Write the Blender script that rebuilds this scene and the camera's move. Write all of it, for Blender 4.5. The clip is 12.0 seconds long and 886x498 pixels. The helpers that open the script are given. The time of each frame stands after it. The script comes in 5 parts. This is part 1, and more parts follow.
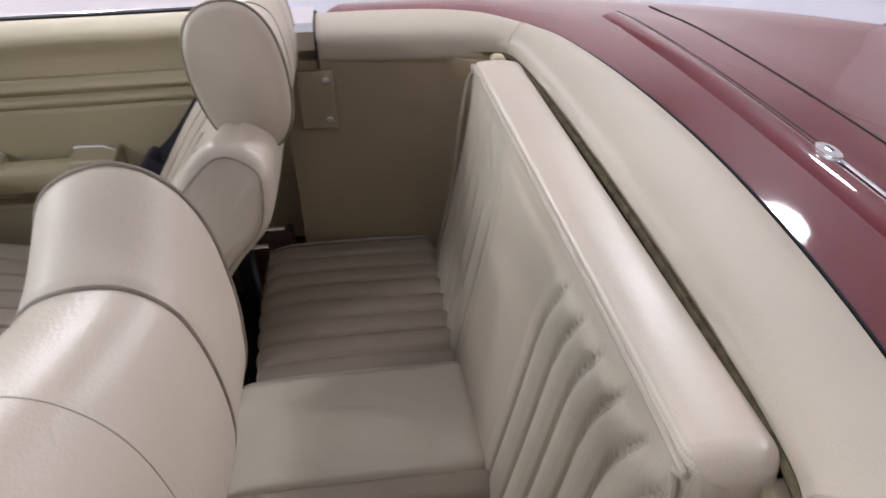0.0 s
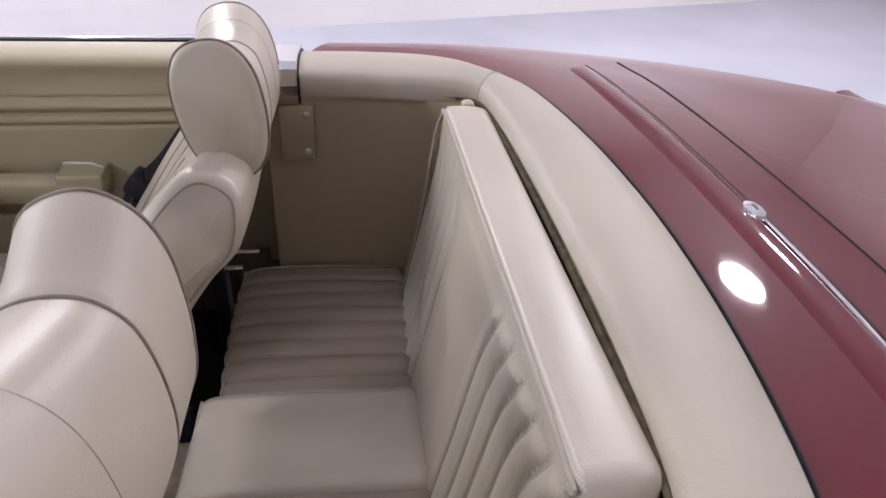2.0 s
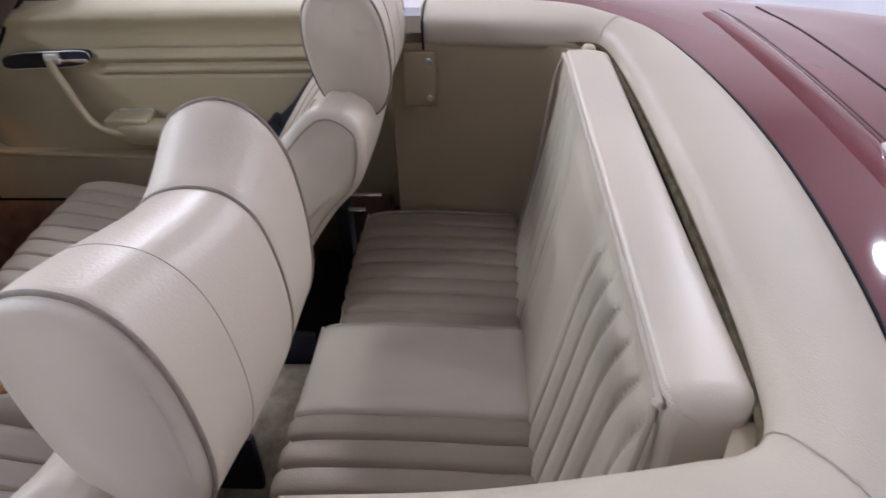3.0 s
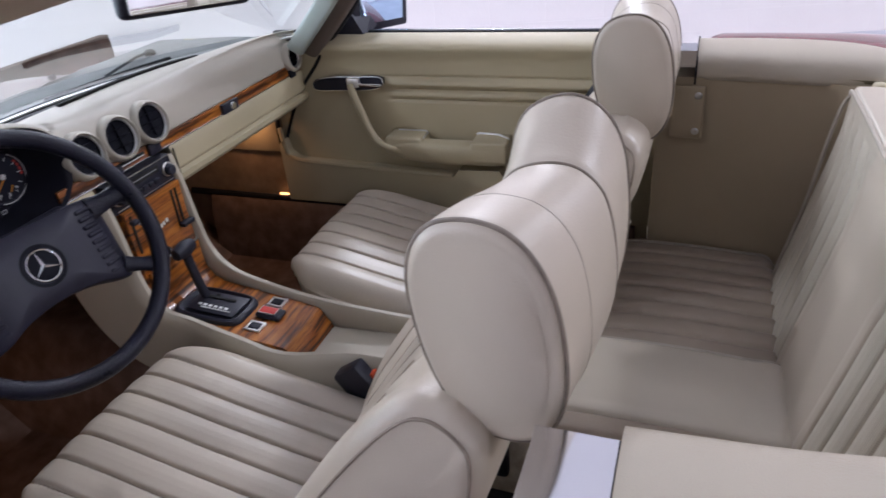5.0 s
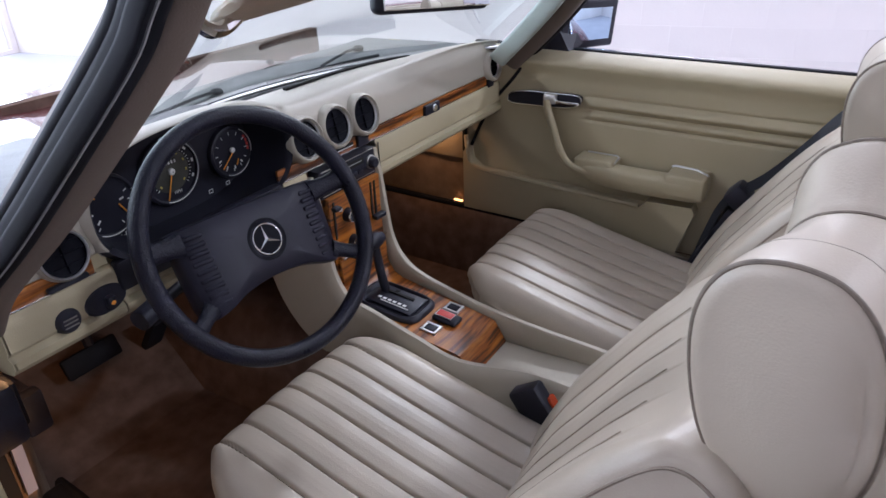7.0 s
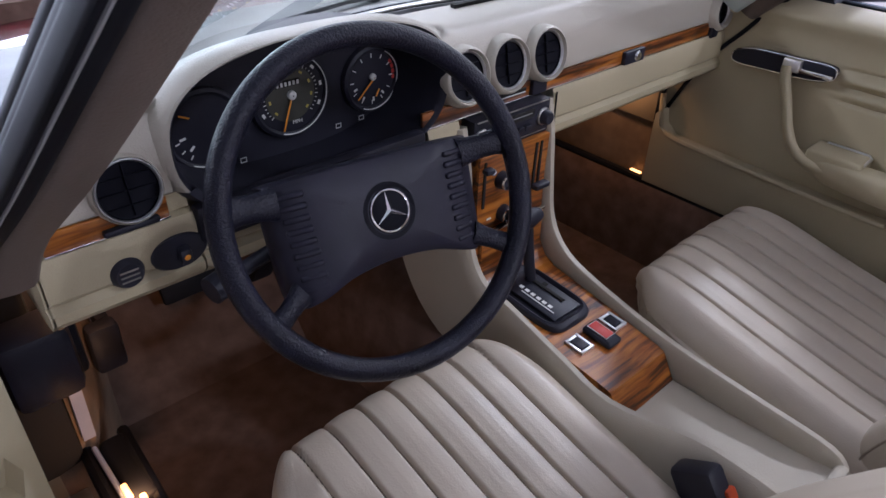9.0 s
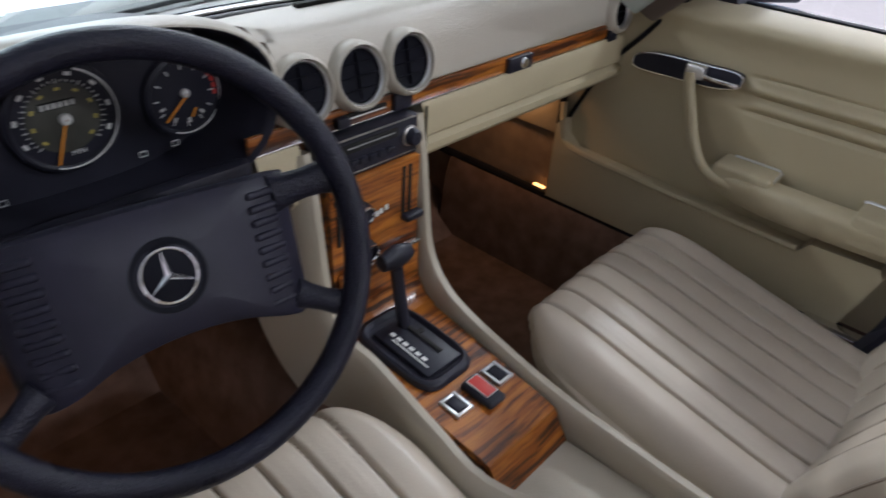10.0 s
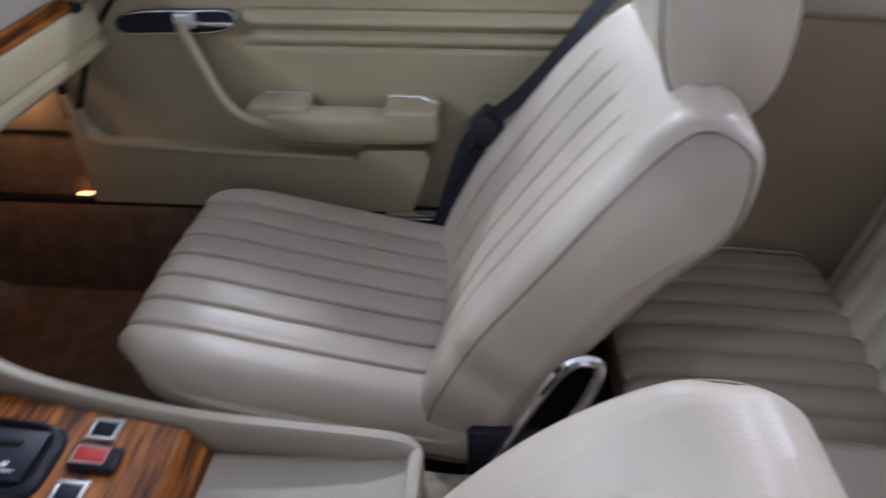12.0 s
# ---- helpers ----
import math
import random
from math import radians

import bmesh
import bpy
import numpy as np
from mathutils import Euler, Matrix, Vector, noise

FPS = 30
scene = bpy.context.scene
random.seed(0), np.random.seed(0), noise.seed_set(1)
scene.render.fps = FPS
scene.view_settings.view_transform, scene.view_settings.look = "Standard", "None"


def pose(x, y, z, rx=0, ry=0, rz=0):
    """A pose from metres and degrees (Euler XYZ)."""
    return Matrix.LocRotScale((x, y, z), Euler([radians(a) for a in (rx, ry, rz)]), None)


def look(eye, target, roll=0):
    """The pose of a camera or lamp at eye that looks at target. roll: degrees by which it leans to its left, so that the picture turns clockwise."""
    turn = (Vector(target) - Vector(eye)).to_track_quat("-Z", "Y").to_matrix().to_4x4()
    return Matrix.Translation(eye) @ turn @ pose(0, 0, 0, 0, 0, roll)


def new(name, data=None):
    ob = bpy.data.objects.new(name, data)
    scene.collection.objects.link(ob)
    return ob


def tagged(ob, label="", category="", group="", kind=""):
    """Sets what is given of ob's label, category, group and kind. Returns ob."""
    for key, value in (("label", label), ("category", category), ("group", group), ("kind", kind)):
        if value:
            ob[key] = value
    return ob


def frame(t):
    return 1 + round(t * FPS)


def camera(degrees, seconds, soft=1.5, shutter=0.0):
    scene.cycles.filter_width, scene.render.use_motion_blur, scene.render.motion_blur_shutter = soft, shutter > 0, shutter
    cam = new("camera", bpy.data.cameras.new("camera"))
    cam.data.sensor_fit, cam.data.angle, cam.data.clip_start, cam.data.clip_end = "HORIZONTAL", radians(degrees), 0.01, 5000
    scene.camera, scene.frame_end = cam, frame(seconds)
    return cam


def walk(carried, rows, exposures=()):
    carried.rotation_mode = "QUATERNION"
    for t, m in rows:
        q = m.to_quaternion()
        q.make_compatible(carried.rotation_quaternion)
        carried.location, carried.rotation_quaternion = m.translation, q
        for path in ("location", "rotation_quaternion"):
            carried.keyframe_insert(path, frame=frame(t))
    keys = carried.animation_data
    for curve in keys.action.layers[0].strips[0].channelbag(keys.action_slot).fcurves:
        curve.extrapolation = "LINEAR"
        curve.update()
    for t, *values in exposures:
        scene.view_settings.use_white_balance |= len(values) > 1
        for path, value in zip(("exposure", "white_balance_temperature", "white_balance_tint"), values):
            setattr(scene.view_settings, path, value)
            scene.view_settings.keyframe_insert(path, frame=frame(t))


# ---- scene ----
from mathutils.bvhtree import BVHTree

cam = camera(65.9, 12.0, shutter=0.3)
EXPOSURE = 0.0
PATH = [
    (0, (-0.699, -0.822, 1.297), (0.920, -1.046, 0.144), -0.9),
    (0.5, (-0.727, -0.797, 1.263), (0.836, -1.236, 0.095), 0.2),
    (1, (-0.737, -0.800, 1.272), (0.864, -1.180, 0.135), -1.0),
    (1.5, (-0.743, -0.823, 1.294), (0.884, -1.189, 0.191), -0.2),
    (2, (-0.759, -0.862, 1.338), (0.906, -1.120, 0.259), 2.8),
    (2.5, (-0.808, -0.892, 1.303), (0.798, -1.027, 0.118), 2.2),
    (3, (-0.809, -0.885, 1.311), (0.821, -0.773, 0.159), -2.0),
    (3.2, (-0.804, -0.874, 1.317), (0.837, -0.701, 0.187), -2.2),
    (4.8, (-0.898, -0.796, 1.294), (0.738, -0.253, 0.281), -4.5),
    (5, (-0.937, -0.774, 1.304), (0.668, -0.123, 0.304), -5.4),
    (5.5, (-0.998, -0.731, 1.329), (0.614, -0.041, 0.368), -1.4),
    (6, (-1.020, -0.687, 1.326), (0.498, 0.227, 0.400), -2.5),
    (6.5, (-1.020, -0.669, 1.314), (0.519, 0.244, 0.421), -0.6),
    (7, (-0.970, -0.642, 1.298), (0.503, 0.333, 0.360), -2.1),
    (7.5, (-0.900, -0.594, 1.257), (0.496, 0.428, 0.253), 1.7),
    (7.7, (-0.882, -0.583, 1.252), (0.435, 0.522, 0.231), 2.4),
    (9.3, (-0.702, -0.406, 1.203), (0.405, 0.83, 0.087), 2.2),
    (9.5, (-0.662, -0.397, 1.189), (0.423, 0.867, 0.083), 2.1),
    (10, (-0.545, -0.386, 1.187), (0.716, 0.703, 0.08), 3.8),
    (10.5, (-0.475, -0.403, 1.198), (0.931, 0.482, 0.085), 3.5),
    (11, (-0.444, -0.436, 1.197), (1.020, 0.304, 0.053), 0.2),
    (11.5, (-0.446, -0.421, 1.17), (1.007, 0.235, -0.039), -0.6),
    (12, (-0.441, -0.442, 1.174), (1.150, -0.299, -0.031), -0.8),
]
walk(cam, [(t, look(eye, target, roll)) for t, eye, target, roll in PATH], [(0, EXPOSURE, 6290, 13), (1.5, EXPOSURE, 6140, 14), (2.5, EXPOSURE, 6190, 18), (3.2, EXPOSURE, 5840, 14), (4.8, EXPOSURE, 5840, 15), (7.0, EXPOSURE, 5740, 14), (7.7, EXPOSURE - 0.03, 5640, 14), (9.5, EXPOSURE - 0.08, 5790, 18), (10.3, EXPOSURE - 0.08, 5990, 5), (11, EXPOSURE - 0.08, 5890, 6), (12, EXPOSURE + 0.02, 5490, 12)])

# ---- world, lamps, exposure ----
world = bpy.data.worlds.new("world")
scene.world = world
world.use_nodes = True
WN = world.node_tree.nodes
sky = WN.new("ShaderNodeTexSky")
sky.sky_type = "NISHITA"
sky.sun_disc = False
sky.sun_elevation, sky.sun_rotation = radians(40), radians(20)
world.node_tree.links.new(sky.outputs["Color"], WN["Background"].inputs["Color"])
WN["Background"].inputs["Strength"].default_value = 0.12

LAMP_POWER = 102.0


def area_lamp(name, m, sx, sy, power, color=(1, 1, 1), shape="RECTANGLE"):
    la = bpy.data.lights.new(name, "AREA")
    la.shape, la.size, la.size_y, la.energy, la.color = shape, sx, sy, power, color
    ob = new(name, la)
    ob.matrix_world = m
    return ob


# ---- materials ----
def material(name, color, rough=0.5, metal=0.0, vary=0.12, scale=6.0, bump=0.0, bump_scale=200.0, coat=0.0, spec=0.5, stretch=(1, 1, 1), tint=None):
    """Principled surface with a broad mottling and a fine grain in object space."""
    m = bpy.data.materials.new(name)
    m.use_nodes = True
    nt = m.node_tree
    n, l = nt.nodes, nt.links
    b = n["Principled BSDF"]
    b.inputs["Roughness"].default_value = rough
    b.inputs["Metallic"].default_value = metal
    b.inputs["Coat Weight"].default_value = coat
    b.inputs["Coat Roughness"].default_value = 0.04
    b.inputs["Specular IOR Level"].default_value = spec
    co = n.new("ShaderNodeTexCoord")
    mp = n.new("ShaderNodeMapping")
    mp.inputs["Scale"].default_value = stretch
    l.new(co.outputs["Object"], mp.inputs["Vector"])
    broad = n.new("ShaderNodeTexNoise")
    broad.inputs["Scale"].default_value, broad.inputs["Detail"].default_value = scale, 5
    l.new(mp.outputs["Vector"], broad.inputs["Vector"])
    ramp = n.new("ShaderNodeValToRGB")
    dark = tint or tuple(c * (1 - 2 * vary) for c in color)
    light = tuple(min(1, c * (1 + vary)) for c in color)
    ramp.color_ramp.elements[0].position, ramp.color_ramp.elements[1].position = 0.3, 0.7
    ramp.color_ramp.elements[0].color, ramp.color_ramp.elements[1].color = (*dark, 1), (*light, 1)
    l.new(broad.outputs["Fac"], ramp.inputs["Fac"])
    l.new(ramp.outputs["Color"], b.inputs["Base Color"])
    rr = n.new("ShaderNodeMapRange")
    rr.inputs["To Min"].default_value, rr.inputs["To Max"].default_value = max(0.02, rough - 0.08), min(1, rough + 0.08)
    l.new(broad.outputs["Fac"], rr.inputs["Value"])
    if metal < 0.5 and coat == 0:
        l.new(rr.outputs["Result"], b.inputs["Roughness"])
    if bump:
        fine = n.new("ShaderNodeTexNoise")
        fine.inputs["Scale"].default_value, fine.inputs["Detail"].default_value = bump_scale, 3
        l.new(mp.outputs["Vector"], fine.inputs["Vector"])
        bp = n.new("ShaderNodeBump")
        bp.inputs["Strength"].default_value, bp.inputs["Distance"].default_value = bump, 0.002
        l.new(fine.outputs["Fac"], bp.inputs["Height"])
        l.new(bp.outputs["Normal"], b.inputs["Normal"])
    return m


def perforate(m, pitch):
    """Rows of small punched holes over a leather material."""
    nt = m.node_tree
    n, l = nt.nodes, nt.links
    b = n["Principled BSDF"]
    co = n.new("ShaderNodeTexCoord")
    vo = n.new("ShaderNodeTexVoronoi")
    vo.inputs["Scale"].default_value, vo.inputs["Randomness"].default_value = 1 / pitch, 0.0
    fl = n.new("ShaderNodeMapping")
    fl.inputs["Scale"].default_value = (1, 0, 1)
    l.new(co.outputs["Object"], fl.inputs["Vector"])
    l.new(fl.outputs["Vector"], vo.inputs["Vector"])
    rg = n.new("ShaderNodeMapRange")
    rg.inputs["From Min"].default_value, rg.inputs["From Max"].default_value = 0.30, 0.42
    l.new(vo.outputs["Distance"], rg.inputs["Value"])
    mx = n.new("ShaderNodeMix")
    mx.data_type, mx.blend_type = "RGBA", "MULTIPLY"
    mx.inputs["Factor"].default_value = 0.22
    old = b.inputs["Base Color"].links[0].from_socket
    l.new(old, mx.inputs["A"])
    l.new(rg.outputs["Result"], mx.inputs["B"])
    l.new(mx.outputs["Result"], b.inputs["Base Color"])
    return m


def wood_material(name):
    """Zebra-striped veneer, grain along x, under clear lacquer."""
    m = bpy.data.materials.new(name)
    m.use_nodes = True
    n, l = m.node_tree.nodes, m.node_tree.links
    b = n["Principled BSDF"]
    b.inputs["Roughness"].default_value = 0.35
    b.inputs["Coat Weight"].default_value = 0.4
    b.inputs["Coat Roughness"].default_value = 0.12
    co = n.new("ShaderNodeTexCoord")
    mp = n.new("ShaderNodeMapping")
    mp.inputs["Scale"].default_value = (2.2, 1, 1)
    l.new(co.outputs["Object"], mp.inputs["Vector"])
    wob = n.new("ShaderNodeTexNoise")
    wob.inputs["Scale"].default_value = 5
    l.new(mp.outputs["Vector"], wob.inputs["Vector"])
    st = n.new("ShaderNodeMapping")
    st.inputs["Scale"].default_value = (4, 84, 84)
    mixv = n.new("ShaderNodeMix")
    mixv.data_type = "VECTOR"
    mixv.inputs["Factor"].default_value = 0.012
    l.new(co.outputs["Object"], mixv.inputs["A"])
    l.new(wob.outputs["Color"], mixv.inputs["B"])
    l.new(mixv.outputs["Result"], st.inputs["Vector"])
    gr = n.new("ShaderNodeTexNoise")
    gr.inputs["Scale"].default_value, gr.inputs["Detail"].default_value, gr.inputs["Roughness"].default_value = 1.0, 4, 0.6
    l.new(st.outputs["Vector"], gr.inputs["Vector"])
    ramp = n.new("ShaderNodeValToRGB")
    e = ramp.color_ramp.elements
    e[0].position, e[0].color = 0.385, (0.05, 0.013, 0.003, 1)
    e[1].position, e[1].color = 0.61, (0.44, 0.152, 0.018, 1)
    mid = e.new(0.48)
    mid.color = (0.245, 0.069, 0.007, 1)
    l.new(gr.outputs["Fac"], ramp.inputs["Fac"])
    l.new(ramp.outputs["Color"], b.inputs["Base Color"])
    return m


def glass_material(name, tint, gloss=0.04):
    m = bpy.data.materials.new(name)
    m.use_nodes = True
    n, l = m.node_tree.nodes, m.node_tree.links
    n.remove(n["Principled BSDF"])
    tr, gl, mx, fr = (n.new("ShaderNode" + k) for k in ("BsdfTransparent", "BsdfGlossy", "MixShader", "LayerWeight"))
    pw = n.new("ShaderNodeMath")
    pw.operation = "POWER"
    rg = n.new("ShaderNodeMapRange")
    tr.inputs["Color"].default_value = (*tint, 1)
    gl.inputs["Roughness"].default_value = gloss
    l.new(fr.outputs["Facing"], pw.inputs[0])
    pw.inputs[1].default_value = 4.0
    rg.inputs["To Min"].default_value, rg.inputs["To Max"].default_value = 0.20, 0.7
    l.new(pw.outputs["Value"], rg.inputs["Value"])
    l.new(rg.outputs["Result"], mx.inputs["Fac"])
    l.new(tr.outputs["BSDF"], mx.inputs[1])
    l.new(gl.outputs["BSDF"], mx.inputs[2])
    l.new(mx.outputs["Shader"], n["Material Output"].inputs["Surface"])
    return m


def glow_material(name, color, strength):
    m = bpy.data.materials.new(name)
    m.use_nodes = True
    b = m.node_tree.nodes["Principled BSDF"]
    b.inputs["Base Color"].default_value = (*color, 1)
    b.inputs["Emission Color"].default_value = (*color, 1)
    b.inputs["Emission Strength"].default_value = strength
    return m


CREAM = (0.50, 0.43, 0.34)
leather = material("cream_leather", CREAM, 0.38, vary=0.045, scale=5, bump=0.16, bump_scale=420)
leather_perf = perforate(material("perforated_leather", (0.535, 0.48, 0.38), 0.45, vary=0.035, scale=5, bump=0.2, bump_scale=420), 0.0032)
# cream_leather made lighter and greener: light on the bench middle put into colour
bench_leather_lit = material("bench_leather_lit", (0.525, 0.465, 0.365), 0.4, vary=0.05, scale=5, bump=0.16, bump_scale=420)
# darker copy of the cream leather: shade of the seat well put into the colour
leather_pleat_shaded = material("shaded_bench_leather", (0.31, 0.25, 0.19), 0.55, vary=0.06, scale=6, bump=0.3, bump_scale=420)
pad_vinyl = material("surround_vinyl", (0.42, 0.365, 0.28), 0.5, vary=0.04, scale=5, bump=0.3, bump_scale=520)
# seam colours darkened to carry the shade inside the sewn channels
seat_seam_shade = material("seat_seam_shadow", (0.16, 0.13, 0.10), 0.8, vary=0.1, scale=60)
back_seam_shade = material("backrest_seam_shadow", (0.32, 0.27, 0.21), 0.8, vary=0.1, scale=60)
leather_pipe = material("leather_piping", (0.40, 0.35, 0.28), 0.5, vary=0.06, scale=30, bump=0.1)
pipe_brown = material("brown_piping", (0.27, 0.215, 0.165), 0.6, vary=0.1, scale=60)
seam_dark = material("dark_piping", (0.21, 0.168, 0.13), 0.6, vary=0.15, scale=60)
vinyl = material("cream_vinyl", (0.46, 0.395, 0.255), 0.5, vary=0.03, scale=4, bump=0.35, bump_scale=600)
vinyl_console = material("console_vinyl", (0.45, 0.40, 0.31), 0.5, vary=0.03, scale=4, bump=0.35, bump_scale=600)
vinyl_dash = material("dash_vinyl", (0.47, 0.43, 0.36), 0.38, vary=0.03, scale=4, bump=0.4, bump_scale=500)
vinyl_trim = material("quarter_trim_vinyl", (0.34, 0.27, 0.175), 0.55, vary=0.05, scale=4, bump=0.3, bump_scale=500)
pillar_brown = material("pillar_cover", (0.14, 0.108, 0.088), 0.6, vary=0.05, bump=0.3, bump_scale=400)
carpet = material("brown_carpet", (0.182, 0.117, 0.090), 0.95, vary=0.16, scale=25, bump=1.0, bump_scale=900, spec=0.1)
pillar_pale = material("pale_pillar_strip", (0.46, 0.52, 0.48), 0.45, vary=0.05, bump=0.2, bump_scale=400)
kick_mat = material("kick_panel_carpet", (0.24, 0.17, 0.12), 0.9, vary=0.1, scale=25, bump=0.8, bump_scale=800, spec=0.1)
visor_vinyl = material("visor_vinyl", (0.40, 0.31, 0.22), 0.55, vary=0.05, bump=0.3, bump_scale=500)
grey_metal = material("pale_painted_metal", (0.34, 0.36, 0.48), 0.35, vary=0.05, scale=20)
satin = material("satin_metal", (0.8, 0.8, 0.8), 0.4, metal=1.0, vary=0.03)
cowl_grey = material("cowl_plastic", (0.17, 0.175, 0.175), 0.45, vary=0.2, scale=12, bump=0.3, bump_scale=200)
header_tan = material("tan_header_vinyl", (0.46, 0.33, 0.215), 0.55, vary=0.05, bump=0.3, bump_scale=500)
dim_mark = material("grey_marking", (0.30, 0.30, 0.30), 0.6, vary=0.03)
felt = material("olive_felt", (0.12, 0.10, 0.06), 0.95, vary=0.25, scale=60, bump=1.0, bump_scale=500, spec=0.1)
carpet_fuzz = material("beige_carpet", (0.40, 0.34, 0.25), 0.95, vary=0.18, scale=40, bump=1.0, bump_scale=700, spec=0.1)
pad_black = material("smooth_wheel_pad", (0.017, 0.016, 0.029), 0.42, vary=0.12, scale=20, bump=0.12, bump_scale=600, spec=0.25)
black = material("black_plastic", (0.018, 0.018, 0.029), 0.45, vary=0.15, scale=12, bump=0.15, bump_scale=500, spec=0.3)
wheel_black = material("steering_wheel_plastic", (0.011, 0.011, 0.021), 0.30, vary=0.12, scale=20, bump=0.7, bump_scale=380, spec=0.22)
vent_black = material("vent_core_plastic", (0.004, 0.0042, 0.009), 0.6, vary=0.15, scale=12, spec=0.12)
rubber = material("black_rubber", (0.009, 0.0095, 0.014), 0.62, vary=0.2, scale=15, spec=0.15)
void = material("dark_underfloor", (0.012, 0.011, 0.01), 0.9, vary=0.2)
webbing = material("belt_webbing", (0.010, 0.011, 0.017), 0.85, vary=0.2, scale=40, bump=0.8, bump_scale=900)
chrome = material("chrome", (0.82, 0.82, 0.84), 0.09, metal=1.0, vary=0.02, scale=8)
steel = material("brushed_steel", (0.55, 0.54, 0.52), 0.3, metal=1.0, vary=0.05, scale=20)
paint = material("maroon_paint", (0.115, 0.008, 0.014), 0.45, metal=0.0, vary=0.05, scale=3, coat=1.0, bump=0.0, spec=0.05)
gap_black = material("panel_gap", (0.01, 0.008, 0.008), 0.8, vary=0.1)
wood = wood_material("zebra_wood")
white_mark = material("white_marking", (0.75, 0.75, 0.72), 0.6, vary=0.03)
orange_mark = material("orange_needle", (0.85, 0.32, 0.03), 0.5, vary=0.03)
buckle_red = material("buckle_red", (0.45, 0.06, 0.015), 0.5, vary=0.04, spec=0.2)
red_mark = material("red_button", (0.55, 0.05, 0.04), 0.4, vary=0.04)
dial_face = material("olive_dial_face", (0.062, 0.062, 0.05), 0.6, vary=0.1, scale=60)
amber_mark = material("yellow_marking", (0.55, 0.45, 0.1), 0.5, vary=0.03)
glass = glass_material("windscreen_glass", (0.86, 0.94, 0.90))
mirror_blue = material("blue_mirror_silver", (0.55, 0.70, 0.88), 0.02, metal=1.0, vary=0.0)
mirror_mat = material("mirror_silver", (0.86, 0.88, 0.9), 0.02, metal=1.0, vary=0.0)
wall_paint = material("white_block_paint", (0.67, 0.61, 0.595), 0.75, vary=0.025, scale=1.2, bump=0.5, bump_scale=60)
ceiling_paint = material("ceiling_paint", (0.74, 0.73, 0.74), 0.8, vary=0.03, scale=1)
floor_paint = material("grey_painted_concrete", (0.335, 0.33, 0.365), 0.5, vary=0.06, scale=1.5, bump=0.1, bump_scale=40)
warm_glow = glow_material("warm_glint", (1.0, 0.45, 0.14), 4)
lamp_glow = glow_material("lamp_face", (0.97, 0.98, 1.0), 40)
daylight_glow = glow_material("daylight", (0.86, 0.93, 1.0), 7.0)

# ---- building helpers ----
WORLD = {}


def finish(bm, sharp=40):
    me = bpy.data.meshes.new("mesh")
    bmesh.ops.recalc_face_normals(bm, faces=bm.faces)
    bm.to_mesh(me)
    bm.free()
    me.shade_smooth()
    me.set_sharp_from_angle(angle=radians(sharp))
    return me


def thing(name, at, label, category, group="", kind=""):
    ob = new(name)
    ob.location = at
    ob.empty_display_size = 0.05
    WORLD[ob.name] = Matrix.Translation(at)
    return tagged(ob, label, category, group, kind)


def part(name, bm, mat, parent, label="", sharp=40):
    """Link a bmesh, built in world metres, as one mesh under a thing or a part."""
    ob = new(name, finish(bm, sharp))
    ob.data.materials.append(mat)
    WORLD[ob.name] = Matrix.Identity(4)
    ob.parent = parent
    ob.matrix_parent_inverse = WORLD[parent.name].inverted()
    return tagged(ob, label)


def solid(name, bm, mat, label, category="", kind="", group="", sharp=40):
    """A thing that is one mesh."""
    ob = new(name, finish(bm, sharp))
    ob.data.materials.append(mat)
    WORLD[ob.name] = Matrix.Identity(4)
    return tagged(ob, label, category, group, kind)


def loft(rings, closed=True, caps=True):
    """Skin a row of equally long point rings."""
    bm = bmesh.new()
    rows = [[bm.verts.new(p) for p in r] for r in rings]
    n = len(rows[0])
    for a, b in zip(rows, rows[1:]):
        for i in range(n if closed else n - 1):
            j = (i + 1) % n
            bm.faces.new((a[i], a[j], b[j], b[i]))
    if caps and closed:
        bm.faces.new(rows[0][::-1])
        bm.faces.new(rows[-1])
    return bm


def box(center, size, bevel=0.004, segs=2, turn=None):
    bm = bmesh.new()
    bmesh.ops.create_cube(bm, size=1)
    bmesh.ops.scale(bm, vec=size, verts=bm.verts)
    if bevel:
        bmesh.ops.bevel(bm, geom=bm.edges[:], offset=min(bevel, min(size) * 0.49), segments=segs, affect="EDGES", profile=0.5)
    m = Matrix.Translation(center) @ (turn.to_4x4() if turn else Matrix.Identity(4))
    bm.transform(m)
    return bm


def merged(*bms):
    out = bmesh.new()
    for b in bms:
        me = bpy.data.meshes.new("scrap")
        b.to_mesh(me)
        b.free()
        out.from_mesh(me)
        bpy.data.meshes.remove(me)
    return out


def smooth_line(pts, n, closed=False):
    """Catmull-Rom through the points, n points in all."""
    P = [Vector(p) for p in pts]
    m = len(P)
    spans = m if closed else m - 1
    out = []
    for k in range(n):
        t = k / (n if closed else n - 1) * spans
        i = min(int(t), spans - 1)
        f = t - i
        if closed:
            a, b, c, d = P[(i - 1) % m], P[i], P[(i + 1) % m], P[(i + 2) % m]
        else:
            a, b, c, d = P[max(i - 1, 0)], P[i], P[i + 1], P[min(i + 2, m - 1)]
        out.append(0.5 * (2 * b + (c - a) * f + (2 * a - 5 * b + 4 * c - d) * f * f + (3 * b - a - 3 * c + d) * f ** 3))
    return out


